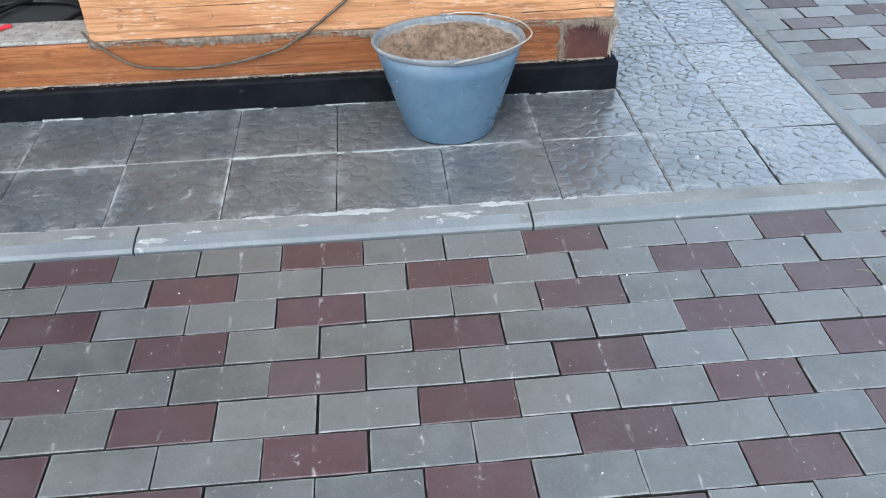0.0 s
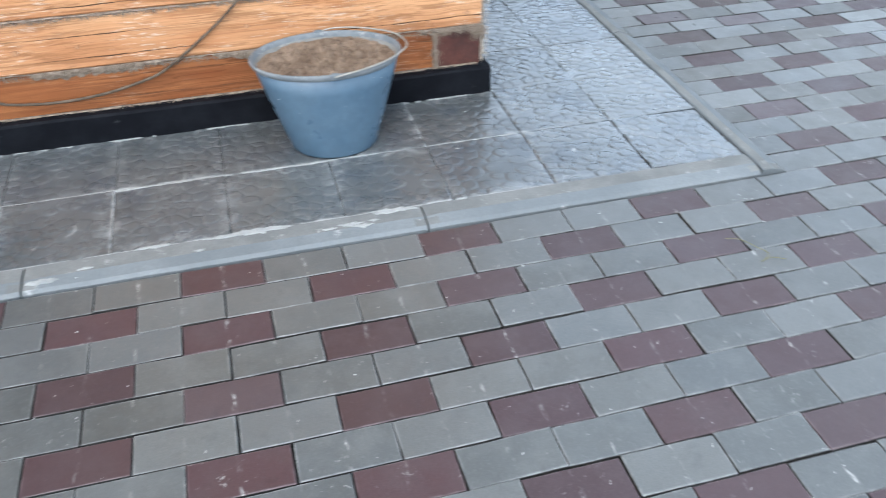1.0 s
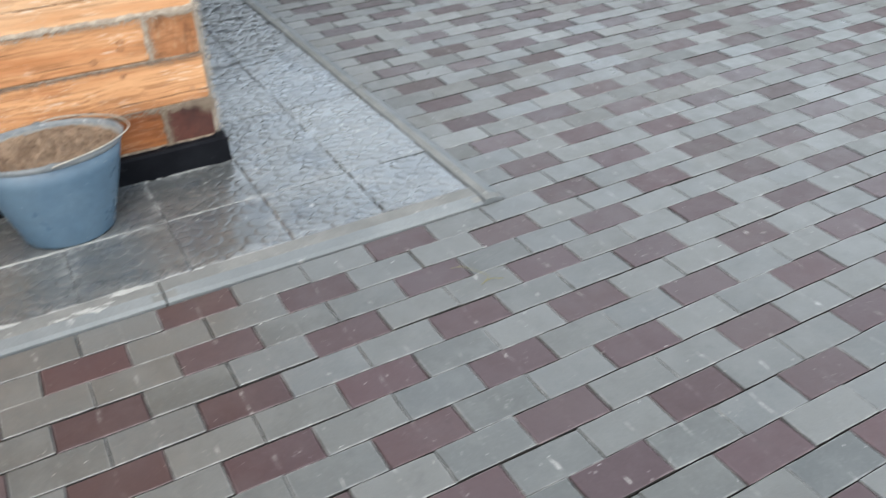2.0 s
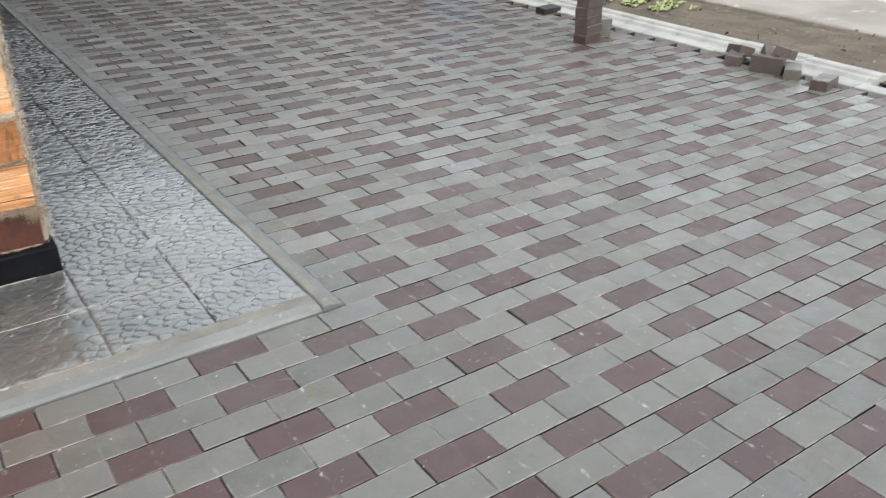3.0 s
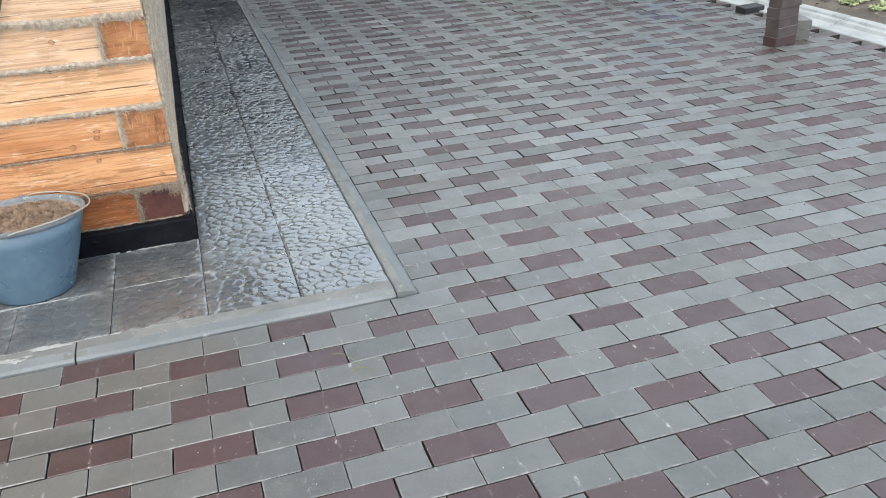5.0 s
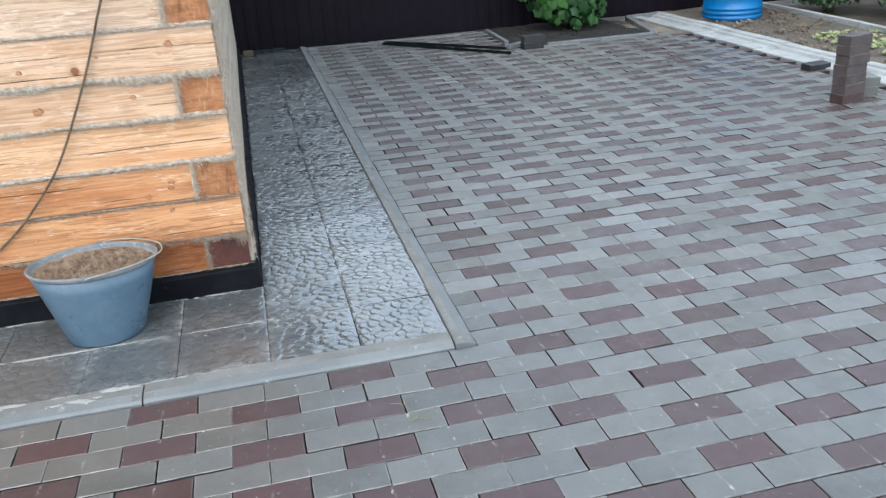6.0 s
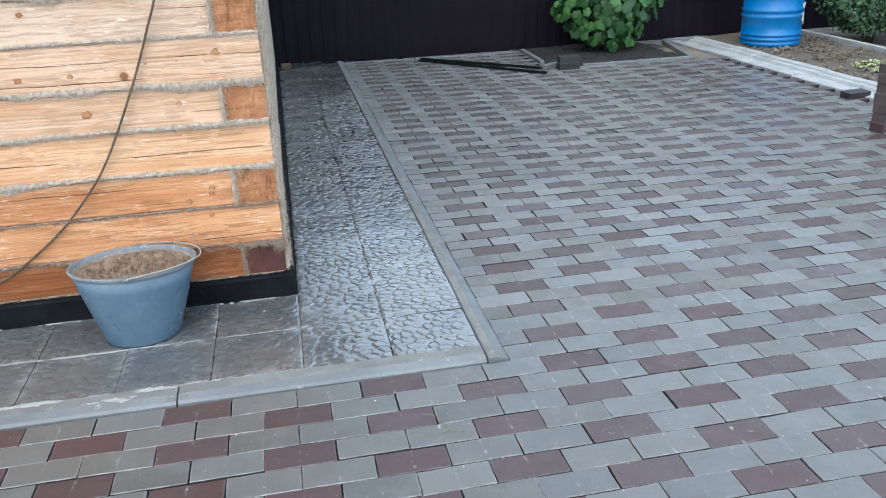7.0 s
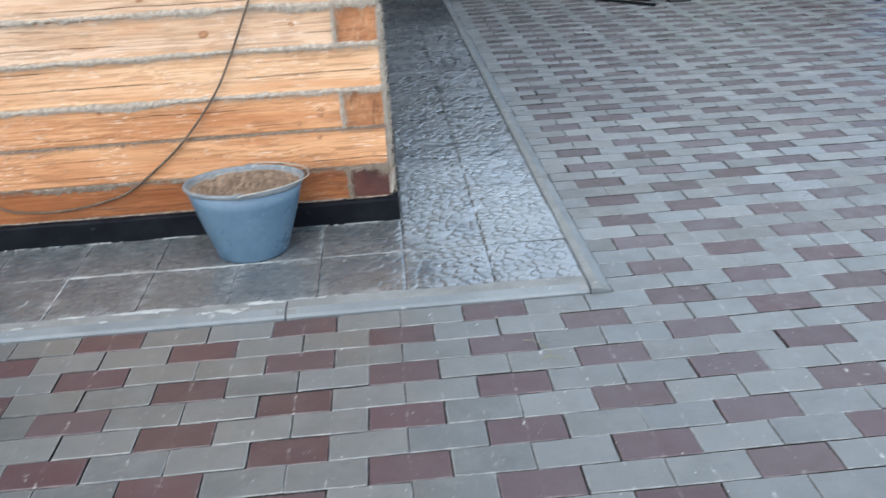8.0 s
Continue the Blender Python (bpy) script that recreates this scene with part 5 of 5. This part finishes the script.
def kerb_stone(x0, x1, y0, y1, face, seed):
    """face 'y': the eased face looks to -y; 'x': it looks to +x."""
    bm = bmesh.new()
    L = (x1 - x0) if face == "y" else (y1 - y0)
    W = (y1 - y0) if face == "y" else (x1 - x0)
    n = max(2, int(L / 0.03))
    rows = []
    for i in range(n + 1):
        s = L * i / n
        e = 0.0018 * noise.noise((s * 9, seed, 0)) + 0.0012 * noise.noise((s * 34, seed, 3))
        j = 0.003 if i in (0, n) else 0.0
        prof = [(0.0, -0.07), (0.0, 0.003 + e), (0.010, 0.010 + e * 0.5), (0.034 + e, KZ - 0.002 - j), (0.040 + e, KZ - j), (W - 0.004, KZ - j), (W, KZ - 0.004), (W, -0.07)]
        rows.append([bm.verts.new((x0 + s, y0 + p, z) if face == "y" else (x1 - p, y0 + s, z)) for p, z in prof])
    for p, q in zip(rows, rows[1:]):
        for k in range(7):
            bm.faces.new((p[k], p[k + 1], q[k + 1], q[k]))
    bm.faces.new(rows[0])
    bm.faces.new(rows[-1][::-1])
    bmesh.ops.recalc_face_normals(bm, faces=bm.faces[:])
    # flat tops get their own tone; facet shading is partly in this colour
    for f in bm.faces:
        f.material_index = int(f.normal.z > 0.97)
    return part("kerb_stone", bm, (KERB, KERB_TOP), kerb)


J = 0.0025
xs = [KERB_X - KW, -1.166, -2.166, -3.166, -4.166, -5.166]
for i, (b, a) in enumerate(zip(xs, xs[1:])):
    kerb_stone(a + J, b - J, KERB_Y - 0.004, TY - 0.003, "y", i)
ys = [KERB_Y - 0.002, 1.03, 2.03, 3.03, 4.03, 5.03, 6.03, 6.46]
for i, (a, b) in enumerate(zip(ys, ys[1:])):
    kerb_stone(KERB_X - KW + 0.002, KERB_X, a + (J if i else 0), b - J, "x", 20 + i)
# crusts of mortar on the joint between kerb and tiles
rs = random.Random(41)
bm = bmesh.new()
for x, y, w, h in ((-1.60, 0.094, 0.085, 0.014), (-1.68, 0.092, 0.05, 0.008), (-1.36, 0.058, 0.03, 0.010), (-1.33, 0.045, 0.022, 0.008), (-1.30, 0.060, 0.012, 0.006), (-1.24, 0.088, 0.06, 0.011), (-1.27, 0.096, 0.03, 0.007), (-1.42, 0.052, 0.018, 0.005), (-2.30, 0.06, 0.04, 0.006), (-2.02, 0.052, 0.02, 0.005), (-1.86, 0.096, 0.05, 0.006), (-1.75, 0.05, 0.012, 0.005), (-2.12, 0.03, 0.03, 0.006), (-1.05, 0.095, 0.02, 0.005)):
    n = 40
    c = bm.verts.new((x, y, KZ + 0.0025))
    ring, low = [], []
    for k in range(n):
        a = 2 * math.pi * k / n
        f = 1 + 0.7 * noise.noise((math.cos(a) * 2 + x * 9, math.sin(a) * 2, y * 9)) + 0.5 * noise.noise((math.cos(a) * 6 + x * 9, math.sin(a) * 6, y * 9))
        px, py = x + w * f * math.cos(a), min(TY + 0.012, y + h * f * math.sin(a))
        ring.append(bm.verts.new((x + (px - x) * 0.8, y + (py - y) * 0.8, KZ + 0.002)))
        low.append(bm.verts.new((px, py, KZ - 0.006)))
    for k in range(n):
        bm.faces.new((c, ring[k], ring[(k + 1) % n]))
        bm.faces.new((ring[k], low[k], low[(k + 1) % n], ring[(k + 1) % n]))
part("mortar_crust", bm, LIME, kerb, "flaking white mortar crust")

# ---------------------------------------------------------------- apron of pebble-pattern tiles
apron = thing("tiled_apron", "apron of dark grey cast tiles with a raised pebble pattern", "paving", kind="structure")
bm = bmesh.new()
sheet(bm, -5.0, KERB_X - 0.01, 0.05, WY, 8, 2, lambda x, y: 0.0)
sheet(bm, WX, KERB_X - 0.01, WY + 0.001, 6.4, 2, 8, lambda x, y: 0.0)
part("bedding", bm, JOINT, apron, "dark mortar bed under the tiles")


def tile_mesh(seed, material, high=0.0019, n=92, long=0.84, wide=1.16, turn=0.6, deep=0.03):
    """A cast tile 0.295 m square: about forty flat oval pebbles, proud of a narrow groove."""
    g = np.random.default_rng(seed)
    half = 0.1482
    pts = []
    while len(pts) < 48:
        p = g.uniform(-half, half, 2)
        if all((p[0] - q[0]) ** 2 * 0.62 + (p[1] - q[1]) ** 2 * 1.5 > 0.0275 ** 2 for q in pts):
            pts.append(p)
        elif g.random() < 0.004:
            pts.append(p)
    pts = np.array(pts)
    ang = g.normal(0.0, turn, len(pts))
    top = g.uniform(0.75, 1.15, len(pts))
    s = np.linspace(-half, half, n + 1)
    X, Y = np.meshgrid(s, s)
    dx, dy = X[..., None] - pts[:, 0], Y[..., None] - pts[:, 1]
    u = dx * np.cos(ang) + dy * np.sin(ang)
    v = -dx * np.sin(ang) + dy * np.cos(ang)
    d = np.sqrt((u * long) ** 2 + (v * wide) ** 2) / g.uniform(0.78, 1.3, len(pts))
    o = np.sort(d, axis=2)
    which = np.argmin(d, axis=2)
    gap = o[..., 1] - o[..., 0]
    f = np.minimum(np.clip((gap - 0.0015) / 0.0055, 0, 1), np.clip((0.0225 - o[..., 0]) / 0.004, 0, 1))
    f = f * f * (3 - 2 * f)
    tx, ty = g.normal(0, 0.018, len(pts)), g.normal(0, 0.018, len(pts))
    lean = np.take_along_axis(dx, which[..., None], 2)[..., 0] * tx[which] + np.take_along_axis(dy, which[..., None], 2)[..., 0] * ty[which]
    z = f * (high * top[which] + lean * high / 0.003 + 0.0008 * (1 - (o[..., 0] / 0.03) ** 2))
    edge = np.minimum(np.minimum(X + half, half - X), np.minimum(Y + half, half - Y))
    e = np.clip(edge / 0.006, 0, 1)
    z = 0.0128 + z * (0.25 + 0.75 * e) - 0.0006 * (1 - e)
    bm = bmesh.new()
    vs = [[bm.verts.new((X[j, i], Y[j, i], z[j, i])) for i in range(n + 1)] for j in range(n + 1)]
    for j in range(n):
        for i in range(n):
            bm.faces.new((vs[j][i], vs[j][i + 1], vs[j + 1][i + 1], vs[j + 1][i]))
    rim = [vs[0][i] for i in range(n)] + [vs[j][n] for j in range(n)] + [vs[n][i] for i in range(n, 0, -1)] + [vs[j][0] for j in range(n, 0, -1)]
    rim = [bm.verts.new(q.co) for q in rim]
    low = [bm.verts.new((q.co.x, q.co.y, -deep)) for q in rim]
    for k in range(len(rim)):
        bm.faces.new((rim[k], low[k], low[(k + 1) % len(rim)], rim[(k + 1) % len(rim)]))
    me = finish(bm, "tile", material, True)
    # strength of the pale ring just inside each pebble's edge
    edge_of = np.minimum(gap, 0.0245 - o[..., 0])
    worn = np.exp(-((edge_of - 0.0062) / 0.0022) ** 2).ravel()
    layer = me.attributes.new("pale_rim", "FLOAT", "POINT")
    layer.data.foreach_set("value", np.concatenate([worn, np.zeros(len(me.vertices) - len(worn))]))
    return me


def ragged_strip(name, x0, x1, y, half_width, z, seed, parent, bare=-0.15):
    """A thin crust of lime along a joint, broken where it has flaked off."""
    bm = bmesh.new()
    n = int((x1 - x0) / 0.008)
    prev = None
    for i in range(n + 1):
        x = x0 + (x1 - x0) * i / n
        a = noise.noise((x * 7, seed, 0)) + 0.6 * noise.noise((x * 31, seed, 3))
        if a < bare:
            prev = None
            continue
        w = half_width * (0.6 + 0.5 * noise.noise((x * 55, seed, 6)) + 0.5 * min(1.0, a - bare))
        row = [bm.verts.new(q) for q in ((x, y - w - 0.001, z - 0.006), (x, y - w, z), (x, y + w, z), (x, y + w + 0.001, z - 0.006))]
        if prev:
            for k in range(3):
                bm.faces.new((prev[k], row[k], row[k + 1], prev[k + 1]))
        prev = row
    for v in [v for v in bm.verts if not v.link_faces]:
        bm.verts.remove(v)
    return part(name, bm, LIME, parent, "pale lime crust in the joint")


ragged_strip("grout_line", -5.0, TX - 2 * TP - 0.02, TY + TP, 0.0032, 0.0142, 3, apron, -0.45)
ragged_strip("grout_line", -5.0, TX - 2 * TP - 0.05, TY - 0.001, 0.0028, 0.0150, 7, apron, -0.2)
ragged_strip("grout_line", -5.0, PX - 0.01, PY - 0.003, 0.0022, 0.0165, 11, apron, 0.0)
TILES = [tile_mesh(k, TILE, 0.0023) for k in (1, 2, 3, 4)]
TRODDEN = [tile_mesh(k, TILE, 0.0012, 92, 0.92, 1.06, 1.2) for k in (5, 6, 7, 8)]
spots = []
for j in range(21):
    for i in range(2):
        spots.append((TX - TP * (i + 0.5), TY + TP * (j + 0.5)))
for i in range(2, 16):
    for j in range(2):
        spots.append((TX - TP * (i + 0.5), TY + TP * (j + 0.5)))
rs = random.Random(51)
for k, (x, y) in enumerate(spots):
    quarter = rs.choice((0, 180)) if k % 5 else rs.choice((90, 270))
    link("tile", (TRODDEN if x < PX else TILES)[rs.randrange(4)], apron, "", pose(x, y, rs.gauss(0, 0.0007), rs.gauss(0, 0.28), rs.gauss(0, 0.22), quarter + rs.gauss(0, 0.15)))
ob = new("spare_tile", tile_mesh(9, DARK_TILE, 0.0019, 60, deep=0.010))
ob.matrix_basis = pose(-0.482, 6.24, 0.0255, 0, 0, 3.4)
tagged(ob, "spare dark pebble-pattern tile lying on the apron", "tile")

# ---------------------------------------------------------------- block paving
paving = thing("paving", "running-bond paving of grey and dark red concrete blocks", "paving", kind="structure")
bm = bmesh.new()
sheet(bm, -5.0, GUT + 0.01, -3.6, 0.06, 20, 10, lambda x, y: -0.017)
sheet(bm, KERB_X - 0.03, GUT + 0.01, 0.06, 6.42, 60, 20, lambda x, y: -0.017 if x < 3.35 else -0.055)
part("joint_sand", bm, JOINT, paving, "dark sand in the joints")


def far_edge(x):
    """Where the paving ends towards the fence."""
    return 6.36 if x < 0.6 else 6.28 if x < 1.74 else 5.15


near, far = [], []
for row in range(-35, 65):
    y = row * 0.1 + 0.05
    odd = row % 2                        # rows below the kerb line start at -1: whole joints
    for k in range(-26, 19):
        x0 = k * 0.2 if odd else k * 0.2 + 0.1
        red = (k % 3 == 0) if odd else (k % 3 == 1)
        lo, hi = x0, x0 + 0.2
        left = KERB_X + 0.001 if y > 0 else -5.0
        if hi <= left + 0.03 or hi > GUT + 0.012 or y > far_edge((lo + hi) / 2):
            continue
        cut = max(lo, left)
        item = ((cut + hi) / 2, y, hi - cut, red)
        whole = hi - cut > 0.19
        (near if whole and -1.9 < x0 < 1.05 and -1.35 < y < 0.75 else far).append(item)
near.sort(key=lambda q: (q[0] + 0.4) ** 2 + 1.6 * (q[1] + 0.4) ** 2)
far += near[300:]
near = near[:300]
rs = random.Random(61)
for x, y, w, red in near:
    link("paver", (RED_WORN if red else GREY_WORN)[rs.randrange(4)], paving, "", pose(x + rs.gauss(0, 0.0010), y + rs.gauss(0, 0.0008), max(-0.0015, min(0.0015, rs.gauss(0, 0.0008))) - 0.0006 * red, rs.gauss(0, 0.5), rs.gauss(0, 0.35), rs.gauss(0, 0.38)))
verts, faces, mats, uvs = [], [], [], []
open_joints, tight_joints = (np.array([v.co[:] for v in me.vertices]) for me in (GREY_LAID, GREY_TIGHT))
polys = [(tuple(p.vertices), p.material_index) for p in GREY_LAID.polygons][:-1]
for x, y, w, red in far:
    src = tight_joints if y < 0.9 else open_joints
    k = 0.5 if y < 0.9 else 1.0             # the yard lies less even further on
    m = pose(x + rs.gauss(0, 0.0013 * k), y + rs.gauss(0, 0.0007), max(-0.0011, min(0.0011, rs.gauss(0, 0.0007))) - 0.0008 * red, rs.gauss(0, 0.95 * k), rs.gauss(0, 0.55 * k), rs.gauss(0, 0.4 * k))
    R3, T3 = np.array(m.to_3x3()), np.array(m.translation)
    loc = src.copy()
    loc[:, 0] -= np.sign(loc[:, 0]) * (0.2 - w) / 2
    base = len(verts)
    verts += (loc @ R3.T + T3).tolist()
    for p, side in polys:
        faces.append(tuple(i + base for i in p))
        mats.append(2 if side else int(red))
        uvs += [(src[i, 0] / 0.1965 + 0.5, src[i, 1] / 0.0962 + 0.5) for i in p]
me = bpy.data.meshes.new("pavers")
me.from_pydata(verts, [], faces)
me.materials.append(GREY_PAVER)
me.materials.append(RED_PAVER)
me.materials.append(GRIME_SHADE)
me.polygons.foreach_set("material_index", mats)
lay = me.uv_layers.new(name="UVMap")
lay.data.foreach_set("uv", [c for q in uvs for c in q])
tagged(link("pavers", me, paving), kind="stuff")
